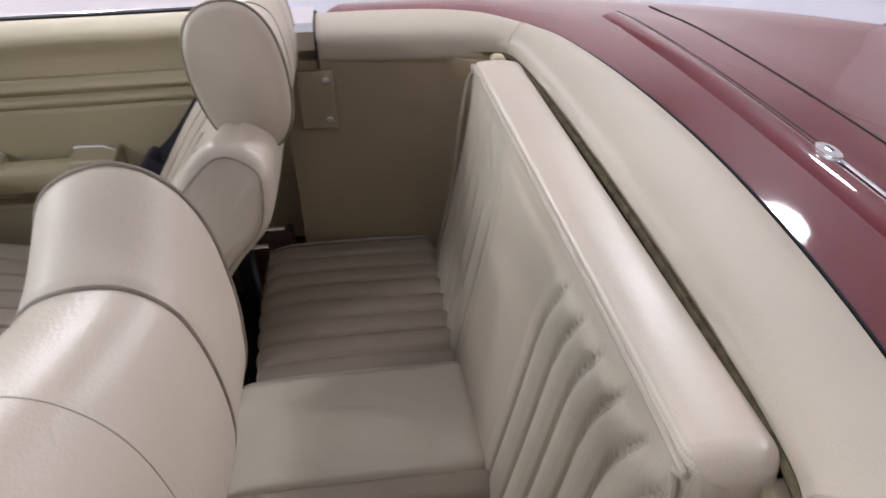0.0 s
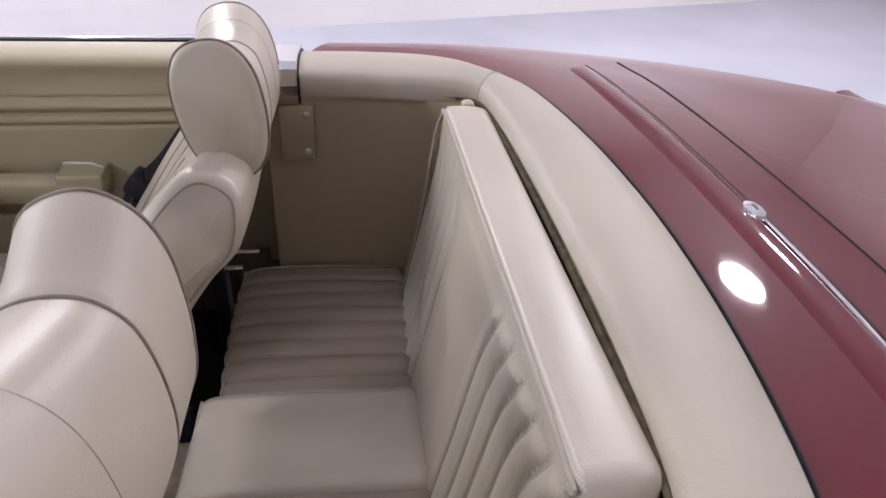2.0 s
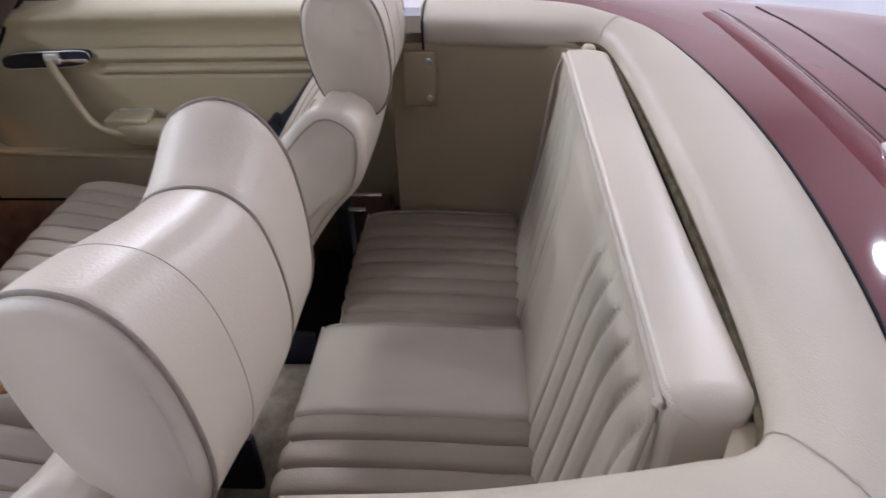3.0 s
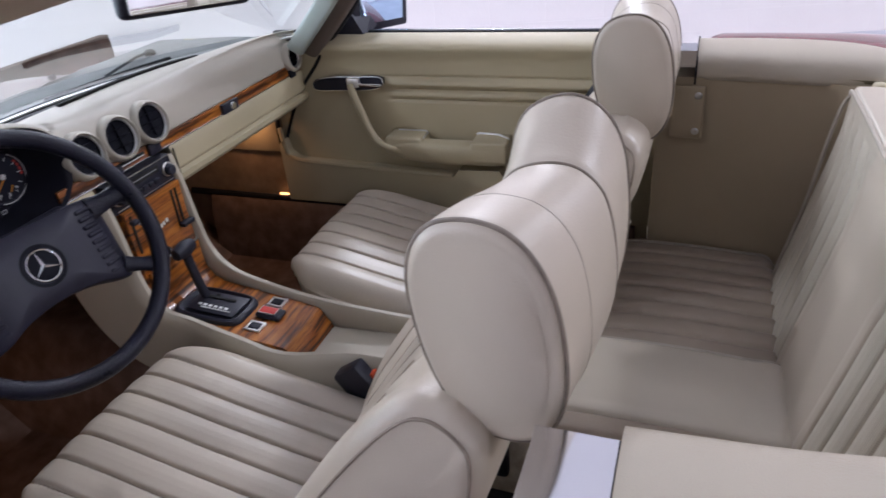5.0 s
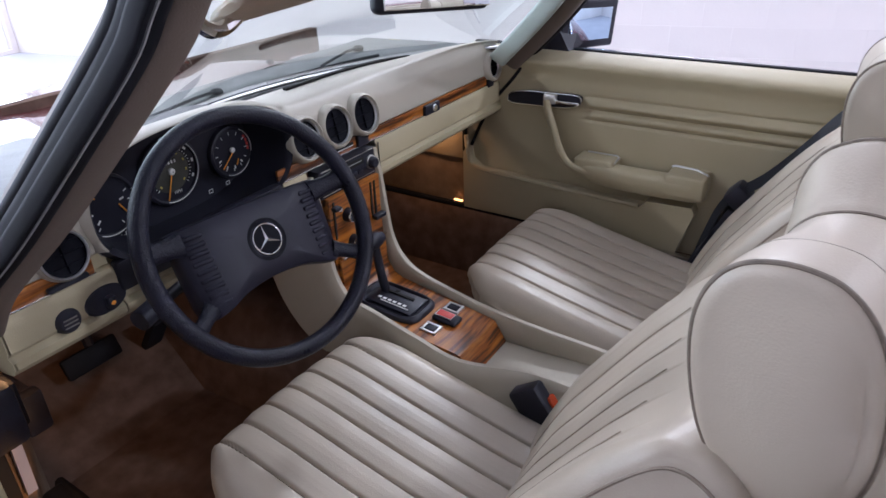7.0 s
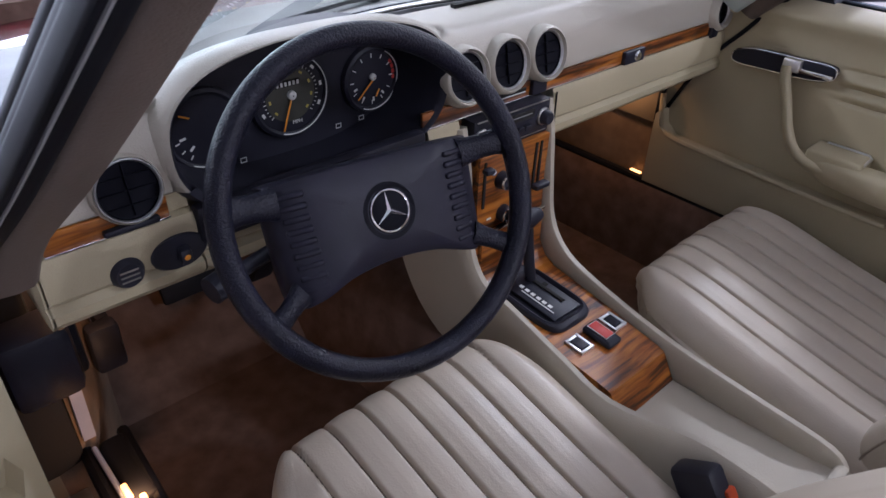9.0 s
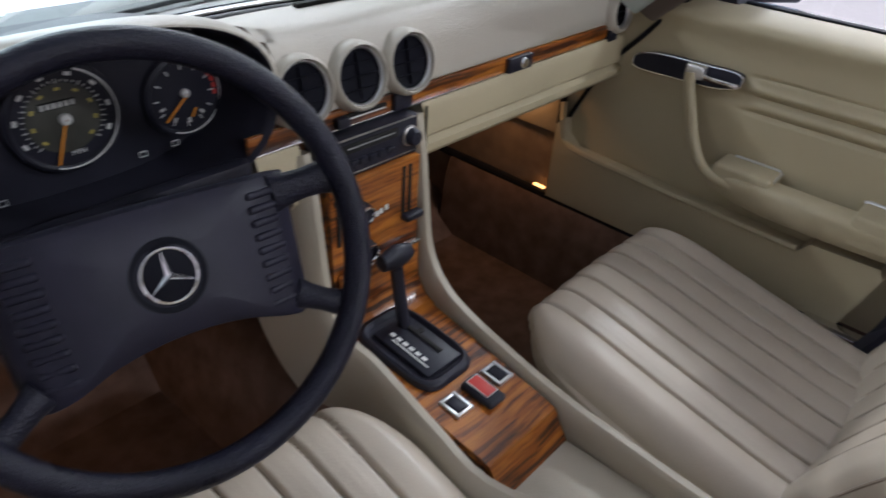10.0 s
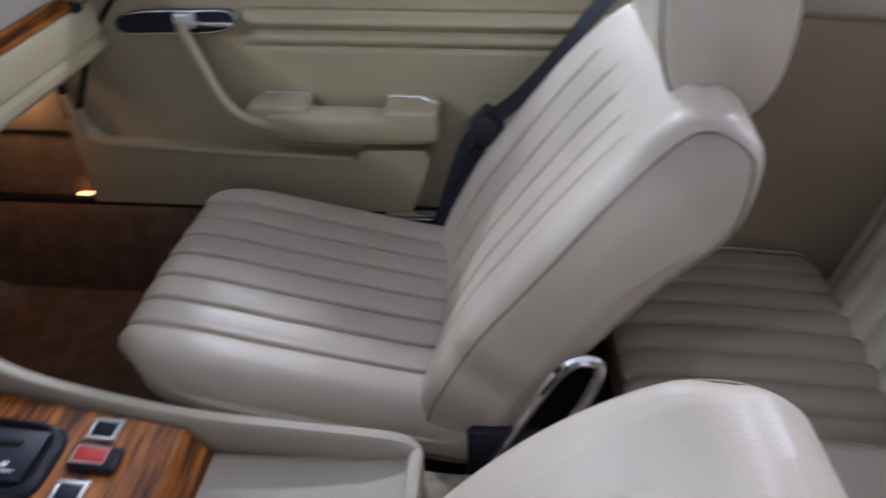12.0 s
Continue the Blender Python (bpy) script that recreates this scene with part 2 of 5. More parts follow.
def tube(pts, r, closed=False, sides=8, flat=1.0):
    """A round bar along the points."""
    P = [Vector(p) for p in pts]
    n = len(P)
    rings, up = [], None
    for i in range(n):
        a = P[(i - 1) % n] if closed or i else P[i]
        b = P[(i + 1) % n] if closed or i < n - 1 else P[i]
        d = (b - a).normalized()
        if up is None:
            up = d.orthogonal().normalized()
        up = (up - d * up.dot(d)).normalized()
        side = d.cross(up)
        rings.append([P[i] + r * (math.cos(q) * up + flat * math.sin(q) * side) for q in (2 * math.pi * k / sides for k in range(sides))])
    if closed:
        rings.append(rings[0])
    return loft(rings, caps=not closed)


def disc(center, normal, r, depth, segs=32, bevel=0.002):
    """A bevelled round plate whose front face lies at the center."""
    z = Vector(normal).normalized()
    x = z.orthogonal().normalized()
    y = z.cross(x)
    c = Vector(center)
    prof = [(r, -depth), (r, -bevel), (r - bevel, 0), (r * 0.5, 0)]
    return loft([[c + z * h + q * (math.cos(a) * x + math.sin(a) * y) for a in (2 * math.pi * k / segs for k in range(segs))] for q, h in prof])


def turned(center, normal, prof, segs=40, caps=False):
    """Rings of (radius, height) about an axis."""
    z = Vector(normal).normalized()
    x = Vector((1, 0, 0)) if abs(z.x) < 0.9 else Vector((0, 1, 0))
    x = (x - z * x.dot(z)).normalized()
    y = z.cross(x)
    c = Vector(center)
    return loft([[c + z * h + q * (math.cos(a) * x + math.sin(a) * y) for a in (2 * math.pi * k / segs for k in range(segs))] for q, h in prof], caps=caps)


def ring_normals(ring):
    n = len(ring)
    area = sum(ring[i][0] * ring[(i + 1) % n][1] - ring[(i + 1) % n][0] * ring[i][1] for i in range(n))
    s = 1 if area > 0 else -1
    out = []
    for i in range(n):
        dy, dz = ring[(i + 1) % n][0] - ring[i - 1][0], ring[(i + 1) % n][1] - ring[i - 1][1]
        k = math.hypot(dy, dz) or 1
        out.append((s * dz / k, -s * dy / k))
    return out


def cushion_mesh(profile, x0, x1, r, detail=None, n=72, nx=90, shift=None, bulge=0.01, narrow=None):
    """A padded body: a closed side profile of (y, z) carried across from x0 to x1, with edges rounded by r.
    detail(x, y, z, normal): how far the cover stands out; narrow(y, z): share of the half width kept there."""
    ring = [(p.x, p.y) for p in smooth_line([(y, z, 0) for y, z in profile], n, True)]
    nor = ring_normals(ring)
    mid, hw = (x0 + x1) / 2, (x1 - x0) / 2
    put = shift or (lambda x: (0.0, 0.0))
    cy, cz = sum(p[0] for p in ring) / n, sum(p[1] for p in ring) / n
    us = []
    for k in range(7):
        us.append(-hw + r * (1 - math.cos(k / 6 * math.pi / 2)))
    inner = max(4, nx)
    us += [(-hw + r) + (2 * hw - 2 * r) * k / inner for k in range(1, inner)]
    us += [-u for u in us[6::-1]]
    rings = []
    for share in (0.25, 0.6, 0.88):
        rings.append([(mid - hw - bulge * (1 - share ** 2), cy + (p[0] - r * q[0] - cy) * share, cz + (p[1] - r * q[1] - cz) * share) for p, q in zip(ring, nor)])
    for u in us:
        over = max(0, abs(u) - (hw - r))
        inset = r - math.sqrt(max(0, r * r - over * over))
        row = []
        for (y, z), (ny, nz) in zip(ring, nor):
            k = narrow(y, z) if narrow else 1
            x = mid + u * k
            d = detail(x, y, z, (ny, nz)) if detail else 0
            sy, sz = put(x)
            row.append((x, y + ny * (d - inset) + sy, z + nz * (d - inset) + sz))
        rings.append(row)
    for share in (0.88, 0.6, 0.25):
        rings.append([(mid + hw + bulge * (1 - share ** 2), cy + (p[0] - r * q[0] - cy) * share, cz + (p[1] - r * q[1] - cz) * share) for p, q in zip(ring, nor)])
    if narrow:
        for rr in (*rings[:3], *rings[-3:]):
            for i, (x, y, z) in enumerate(rr):
                rr[i] = (mid + (x - mid) * narrow(y, z), y, z)
    if shift:
        for rr in (*rings[:3], *rings[-3:]):
            sy, sz = put(rr[0][0])
            for i, (x, y, z) in enumerate(rr):
                rr[i] = (x, y + sy, z + sz)
    return loft(rings)


def ring_at(profile, x, out=0.0, n=72, narrow=None, mid=0.0):
    """The loop of a side profile at one x, for piping."""
    ring = [(p.x, p.y) for p in smooth_line([(y, z, 0) for y, z in profile], n, True)]
    nor = ring_normals(ring)
    return [(mid + (x - mid) * (narrow(y, z) if narrow else 1), y + a * out, z + b * out) for (y, z), (a, b) in zip(ring, nor)]


def seam_line(profile, x, detail, where, lift=0.0012, r=0.0013):
    """A sewn line lying in its channel, coloured as the crease's shade, on the stretch of the cover that where(y, z,
    ny, nz) picks.
    """
    ring = [(p.x, p.y) for p in smooth_line([(y, z, 0) for y, z in profile], 160, True)]
    run = []
    for (y, z), (ny, nz) in zip(ring, ring_normals(ring)):
        if where(y, z, ny, nz):
            d = detail(x, y, z, (ny, nz)) + lift
            run.append((x, y + ny * d, z + nz * d))
    gap = max(range(len(run)), key=lambda i: (Vector(run[i]) - Vector(run[i - 1])).length)
    return tube(run[gap:] + run[:gap], r, sides=5)


def pleats(lines, depth=0.008, width=0.007, puff=0.004):
    """Sewn channels at the given x, with a soft swell between them."""
    lines = sorted(lines)

    def f(x):
        if x < lines[0] - 0.03 or x > lines[-1] + 0.03:
            return 0.0
        d = min(abs(x - q) for q in lines)
        out = -depth * math.exp(-((d / width) ** 2))
        if lines[0] < x < lines[-1]:
            out += puff * min(1, d / 0.02)
        else:
            out += puff * min(1, d / 0.02) * max(0, 1 - d / 0.03)
        return out
    return f

# ---- the showroom ----
EAST, WEST, NORTH, SOUTH, HIGH = 7.0, -6.5, 6.5, -6.5, 3.6


def wall_box(x0, x1, y0, y1, z0, z1):
    return box(((x0 + x1) / 2, (y0 + y1) / 2, (z0 + z1) / 2), (x1 - x0, y1 - y0, z1 - z0), 0)


solid("floor", wall_box(WEST - 0.2, EAST + 0.2, SOUTH - 0.2, NORTH + 0.2, -0.12, 0), floor_paint, "grey painted concrete showroom floor", "floor", "structure")
solid("ceiling", wall_box(WEST - 0.2, EAST + 0.2, SOUTH - 0.2, NORTH + 0.2, HIGH, HIGH + 0.12), ceiling_paint, "white painted showroom ceiling", "ceiling", "structure")
EASTW = [(4.40 - 0.25 * (SOUTH + 1.1), SOUTH), (4.40 - 0.25 * (NORTH + 1.1), NORTH)]
wall_east = solid("wall_east", loft([[(x, y, z) for x, y in (*EASTW, (EASTW[1][0] + 0.2, NORTH), (EASTW[0][0] + 0.2, SOUTH))] for z in (0, HIGH)]), wall_paint, "white painted concrete block wall", "wall", "structure")
# painted block courses on the east wall
EDIR = Vector((EASTW[1][0] - EASTW[0][0], EASTW[1][1] - EASTW[0][1], 0))
ELEN = EDIR.length
EDIR.normalize()
EOUT = Vector((-EDIR.y, EDIR.x, 0))
BLOCK_W, BLOCK_H = 0.40, 0.20
block_mesh = box((0, 0, 0), (BLOCK_W, 0.006, BLOCK_H), 0.0008, 1)
block_me = finish(block_mesh)
block_me.materials.append(wall_paint)
far_blocks = bmesh.new()
nblock = 0
for course in range(int(HIGH / BLOCK_H)):
    for k in range(int(ELEN / BLOCK_W)):
        u = (k + 0.5 + 0.5 * (course % 2)) * BLOCK_W
        m = Matrix((( EDIR.x, EOUT.x, 0, 0), (EDIR.y, EOUT.y, 0, 0), (0, 0, 1, 0), (0, 0, 0, 1)))
        m = Matrix.Translation(Vector((*EASTW[0], 0)) + EDIR * u + EOUT * 0.002 + Vector((0, 0, (course + 0.5) * BLOCK_H))) @ m
        if 0.3 < u - BLOCK_W / 2 and u + BLOCK_W / 2 < ELEN:
            if 1 <= course <= 10 and 3 <= k <= 31:
                b = new("block", block_me)
                b.matrix_world = m
                b.parent = wall_east
                nblock += 1
            else:
                q = bmesh.new()
                q.from_mesh(block_me)
                q.transform(m)
                me_tmp = bpy.data.meshes.new("scrap")
                q.to_mesh(me_tmp)
                q.free()
                far_blocks.from_mesh(me_tmp)
                bpy.data.meshes.remove(me_tmp)
fb = part("far_blocks", far_blocks, wall_paint, wall_east)
tagged(fb, kind="stuff")
solid("wall_south", wall_box(WEST, EAST, SOUTH - 0.2, SOUTH, 0, HIGH), wall_paint, "white painted showroom wall", "wall", "structure")
solid("wall_west", wall_box(WEST - 0.2, WEST, SOUTH, NORTH, 0, HIGH), wall_paint, "white painted showroom wall", "wall", "structure")
# front wall with a wide glazed opening
OX0, OX1, OZ0, OZ1 = -4.6, 2.44, 0.04, 3.1
solid("wall_north", merged(wall_box(WEST, OX0, NORTH, NORTH + 0.2, 0, HIGH), wall_box(OX1, 2.6, NORTH, NORTH + 0.2, 0, HIGH),
                           wall_box(OX0, OX1, NORTH, NORTH + 0.2, 0, OZ0), wall_box(OX0, OX1, NORTH, NORTH + 0.2, OZ1, HIGH)), wall_paint,
      "white showroom wall round a wide shop window", "wall", "structure")
window = thing("window_1", ((OX0 + OX1) / 2, NORTH + 0.1, OZ0), "wide bright shop window with slim white frame", "window", kind="structure")
part("window_frame", merged(*[wall_box(x - 0.03, x + 0.03, NORTH + 0.06, NORTH + 0.14, OZ0, OZ1) for x in (OX0 + 0.03, -2.3, 0.0, OX1 - 0.03)],
                            wall_box(OX0, OX1, NORTH + 0.07, NORTH + 0.13, OZ0, OZ0 + 0.06), wall_box(OX0, OX1, NORTH + 0.07, NORTH + 0.13, OZ1 - 0.06, OZ1)), white_mark, window)
solid("backdrop", wall_box(OX0 - 2, OX1 + 2, NORTH + 1.2, NORTH + 1.25, -0.5, 4.5), daylight_glow, "bright overcast daylight outside", "backdrop", "structure")

# ceiling lamps: round high-bay lamps
LAMPS = [(3.02, -3.38), (3.4, 0.6), (0.6, -5.2), (2.2, 4.4), (-2.8, 3.6)]
for lx, ly in LAMPS:
    t = thing("ceiling_lamp", (lx, ly, HIGH), "round white ceiling lamp with bright diffuser", "lamp", "ceiling lamps")
    part("housing", turned((lx, ly, HIGH), (0, 0, -1), [(0.02, 0), (0.20, 0), (0.23, 0.04), (0.23, 0.10), (0.21, 0.10), (0.20, 0.05), (0.02, 0.05)], 32), white_mark, t)
    part("diffuser", disc((lx, ly, HIGH - 0.085), (0, 0, -1), 0.198, 0.01), lamp_glow, t, "glowing white diffuser")
    area_lamp("lamp_light", pose(lx, ly, HIGH - 0.11), 0.4, 0.4, LAMP_POWER, (0.96, 0.97, 1.0), "DISK")

# ---- the car: body shell ----
car = thing("convertible_car", (0, -0.5, 0.0), "maroon convertible car with its roof down", "car")


# curve of the padded surround: inner edge and outer edge, right front to left front
INNER_H = [(0.522, -0.77), (0.515, -0.87), (0.502, -0.96), (0.488, -1.035), (0.476, -1.078), (0.446, -1.106), (0.37, -1.117), (0.18, -1.123), (0.0, -1.125)]
OUTER_H = [(0.69, -0.77), (0.69, -0.88), (0.675, -1.0), (0.645, -1.08), (0.60, -1.13), (0.545, -1.172), (0.45, -1.214), (0.24, -1.250), (0.0, -1.264)]


def full_curve(half, n):
    pts = [(x, y, 0) for x, y in half] + [(-x * 1.028, y + (0.022 if y > -0.8 else 0.0), 0) for x, y in half[-2::-1]]
    return smooth_line(pts, n)


NU = 97
inner, outer = full_curve(INNER_H, NU), full_curve(OUTER_H, NU)
rings = []
for a, b in zip(inner, outer):
    side = min(1.0, abs(a.x) / 0.50) ** 6
    w = (b - a).length
    d = (b - a) / w
    low = 0.880 - 0.014 * side
    up = 0.010 * side
    q0 = -0.010 * side
    prof = [(0.006, low - 0.006 * side), (q0 + 0.001, low), (q0 - 0.002, low + 0.010), (q0 - 0.001, 0.889 + up), (q0 + 0.004, 0.897 + up), (0.010 + 0.5 * q0, 0.904 + up), (0.020, 0.908 + up), (0.040, 0.911 + up), (w * 0.5, 0.912 + up), (w - 0.035, 0.909 + 0.5 * up), (w - 0.008, 0.903), (w, 0.895), (w, 0.86), (0.03, 0.855), (0.014, low - 0.004)]
    rings.append([(a.x + d.x * q, a.y + d.y * q, z) for q, z in prof])
surround = thing("padded_surround", (0, -1.19, 0.86), "cream leather padded trim round the rear seat well", "trim pad")
part("pad", loft(rings), pad_vinyl, surround, sharp=75)
for k in (min(range(NU), key=lambda i: abs(inner[i].x - 0.45) + abs(inner[i].y + 1.085)), min(range(NU), key=lambda i: abs(inner[i].x + 0.463) + abs(inner[i].y + 1.085))):
    part("seam", tube([(x, y, z + 0.0006) for x, y, z in rings[k][2:13]], 0.0012), leather_pipe, surround)
part("edge_piping", tube([(p.x, p.y, 0.898) for p in outer], 0.0022), rubber, surround, "dark rubber edge strip")
part("fuzzy_edge", tube([(p.x * 0.992, p.y + 0.004, 0.880) for p in inner[16:-16]], 0.006, sides=6), felt, surround, "frayed felt edge")

# rear deck: rows outward from the surround
BODY_X, REAR = 0.875, -2.15


def deck_row(k, s):
    """A point of the outer skin; s from 0 at the padded edge to 1 at the sill or tail."""
    p = outer[k]
    sidey = min(1.0, max(0.0, (abs(p.x) - 0.46) / 0.2))
    tail = Vector((p.x * 1.22, REAR + 0.06 * (p.x / 0.6) ** 2, 0))
    side = Vector((math.copysign(BODY_X, p.x), p.y - 0.10, 0))
    end = tail.lerp(side, sidey ** 1.3)
    return p.lerp(end, s), sidey


SROWS = [0.0, 0.03, 0.08, 0.16, 0.26, 0.36, 0.48, 0.6, 0.72, 0.82, 0.9, 0.95, 0.98, 1.0, 1.0, 0.995, 0.99]
rows = []
for j, s in enumerate(SROWS):
    row = []
    for k in range(NU):
        p, sidey = deck_row(k, min(s, 1))
        top = 0.890 + 0.012 * math.sin(math.pi * min(1, s * 2.2)) * (1 - sidey)
        fall = (1 - sidey) * 0.075 * s ** 1.6 + sidey * 0.03 * s ** 2
        z = top - fall + sidey * 0.012 * math.sin(math.pi * s)
        if j >= 12:
            z -= (0.012, 0.05, 0.16, 0.38, 0.56)[j - 12]
        row.append((p.x, p.y, z))
    rows.append(row)
deck_skin = loft(rows, closed=False)
deck_tree = BVHTree.FromBMesh(deck_skin)
part("rear_deck", deck_skin, paint, car, "glossy maroon rear deck and boot lid")


def deck_line(off0, off1, x0, x1, n=60, lift=0.001):
    """A line across the deck behind the surround; off0 at the middle, off1 towards the sides."""
    pts = []
    for i in range(n):
        x = x0 + (x1 - x0) * i / (n - 1)
        y = off0 + (off1 - off0) * (abs(x) / 0.6) ** 2.2
        top = deck_tree.ray_cast(Vector((x, y, 2.0)), Vector((0, 0, -1)))[0].z
        pts.append((x, y, top + lift))
    return pts


part("panel_gap", tube(deck_line(-1.411, -1.375, -0.64, 0.64, lift=-0.0004), 0.0015, sides=6), gap_black, car, "dark gap of the soft top cover")
part("panel_gap", tube(deck_line(-1.498, -1.474, -0.66, 0.70, lift=0.0004), 0.0017, sides=6), gap_black, car, "dark gap of the boot lid")
RIDGE = ((0.040, -0.004), (0.034, 0.0008), (0.024, 0.0042), (0.012, 0.0062), (0.0, 0.0060), (-0.010, 0.0030), (-0.016, -0.004))
part("cover_ridge", loft([[(x, y + dy, z + dz) for dy, dz in RIDGE] for x, y, z in deck_line(-1.390, -1.354, -0.62, 0.60, lift=0.0)]), paint, car, "rounded maroon edge of the soft top cover", 80)
part("chrome_strip", tube(deck_line(-1.402, -1.352, -0.62, -0.035, lift=0.0042), 0.0024, sides=8), chrome, car, "chrome strip")
part("chrome_strip", tube(deck_line(-1.494, -1.470, -0.66, -0.25, lift=0.0012), 0.0022, sides=8), chrome, car, "chrome strip")
lock = part("cover_lock", loft([[(-0.022 + rr * 1.35 * math.cos(a), -1.3945 + rr * 0.72 * math.sin(a), 0.907 + h) for a in (2 * math.pi * k / 32 for k in range(32))] for rr, h in ((0.017, -0.008), (0.016, 0.001), (0.0125, 0.003), (0.001, 0.0035))]), chrome, car, "round chrome key lock")
part("keyhole", box((-0.022, -1.3945, 0.9105), (0.014, 0.004, 0.0015), 0.0006), black, lock)

# bonnet and scuttle seen through the windscreen
rows = []
for j in range(25):
    y = 0.70 + 1.35 * j / 24
    row = []
    for i in range(33):
        v = j / 24
        w = -1 + 2 * i / 32
        x = 0.86 * w * (1 - 0.09 * v ** 3)
        z = 0.895 - 0.23 * ((y - 0.70) / 1.35) ** 1.6 - 0.045 * (abs(x) / 0.86) ** 3
        z += 0.012 * math.exp(-((abs(x) - 0.30) / 0.06) ** 2)
        row.append((x, y - 0.10 * v * abs(w) ** 3, z - 0.05 * max(0.0, v - 0.8) ** 2 / 0.04))
    rows.append(row)
row = [(x, y + 0.05, z - 0.25) for x, y, z in rows[-1]]
part("bonnet", loft(rows + [row, [(x, y + 0.02, 0.3) for x, y, z in row]], closed=False), paint, car, "glossy maroon bonnet")
part("scuttle", loft([[(x, 0.50 - 0.60 * x * x, 0.895), (x, 0.515 - 0.60 * x * x, 0.905), (x, 0.60 - 0.30 * x * x, 0.908), (x, 0.72, 0.898), (x, 0.72, 0.86)] for x in [-0.70 + 1.4 * k / 24 for k in range(25)]], closed=False), cowl_grey, car, "dark grey air intake panel")
for s in (-1, 1):
    # sides ahead of the seat well: sill, wing
    part("front_wing", loft([[(s * 0.86 * k, y, h), (s * 0.885 * k, y, h - 0.075), (s * 0.89 * k, y, 0.55), (s * 0.86 * k, y, 0.25)] for y, k, h in ((0.42, 1, 0.875), (0.7, 1, 0.853), (1.2, 0.996, 0.803), (1.6, 0.975, 0.735), (1.95, 0.918, 0.60))], closed=False), paint, car)
    part("sill", box((s * 0.755, -0.13, 0.33), (0.13, 1.20, 0.11), 0.02), vinyl_trim if s < 0 else carpet, car, "door sill")
    part("sill_strip", box((s * 0.71, -0.1, 0.388), (0.035, 0.9, 0.006), 0.002), rubber if s > 0 else steel, car, "sill strip")
    tyre_y = (-1.55, 1.1)
    for ty in tyre_y:
        w = part("wheel", turned((s * 0.66, ty, 0.315), (s, 0, 0), [(0.02, 0.0), (0.19, 0.0), (0.20, 0.02), (0.29, 0.0), (0.315, 0.03), (0.315, 0.16), (0.29, 0.19), (0.2, 0.17), (0.02, 0.15)], 40), rubber, car, "black tyre")
    part("body_side", box((s * 0.72, -1.42, 0.55), (0.06, 1.3, 0.44), 0.03), void, car)
part("tail_panel", box((0, -2.08, 0.55), (1.5, 0.05, 0.5), 0.02), paint, car)

# door pillar caps
for s, xi, zt, y0 in ((-1, 0.540, 0.912, -0.744), (1, 0.490, 0.942, -0.766)):
    cap = part("pillar_cap", loft([[(s * x, y, z) for x, z in ((xi + 0.003, zt - 0.045), (xi, zt - 0.012), (xi + 0.012, zt), (xi + 0.09, zt - 0.006 * (s > 0)), (0.69, 0.918), (0.70, 0.868))] for y in (y0 - 0.002, y0 + 0.003, y0 + 0.050, y0 + 0.062)]), chrome, car, "polished chrome door pillar cap")
    part("pillar_seal", box((s * (xi + 0.70) / 2, y0 - 0.0035, 0.885), (0.68 - xi, 0.004, 0.05), 0.001), rubber, car)
    part("door_pillar", box((s * (xi + 0.115), -0.735, 0.62), (0.14, 0.072, 0.49), 0.012), vinyl_trim if s > 0 else paint, car)

# floor, tunnel, wheel-well sides
floor_pan = thing("car_floor", (0, 0, 0.2), "brown carpeted car floor with centre tunnel", "floor pan", kind="structure")
part("floor_carpet", merged(box((-0.42, 0.20, 0.235), (0.62, 1.5, 0.02), 0.005), box((0.42, 0.20, 0.235), (0.62, 1.5, 0.02), 0.005)), carpet, floor_pan)
part("under_tray", box((0, -0.2, 0.19), (1.44, 2.3, 0.04), 0.005), void, floor_pan)
tun = []
for y, h, w in ((0.95, 0.50, 0.17), (0.3, 0.49, 0.15), (-0.1, 0.455, 0.12), (-0.4, 0.435, 0.11), (-0.75, 0.43, 0.12), (-1.1, 0.43, 0.12)):
    tun.append([(-w - 0.05, y, 0.22), (-w, y, h - 0.06), (-w + 0.03, y, h - 0.015), (-w + 0.07, y, h), (w - 0.07, y, h), (w - 0.03, y, h - 0.015), (w, y, h - 0.06), (w + 0.05, y, 0.22)])
part("tunnel", loft(tun[:3]), carpet, floor_pan, "brown carpeted transmission tunnel")
part("rear_tunnel", loft(tun[2:]), carpet_fuzz, floor_pan, "beige carpeted rear tunnel")
part("toe_board", loft([[(x, 0.55, 0.23), (x, 0.95, 0.50), (x, 0.97, 0.90), (x, 1.0, 0.90), (x, 1.0, 0.2)] for x in (-0.76, 0.76)]), carpet, floor_pan, "sloping carpeted toe board")
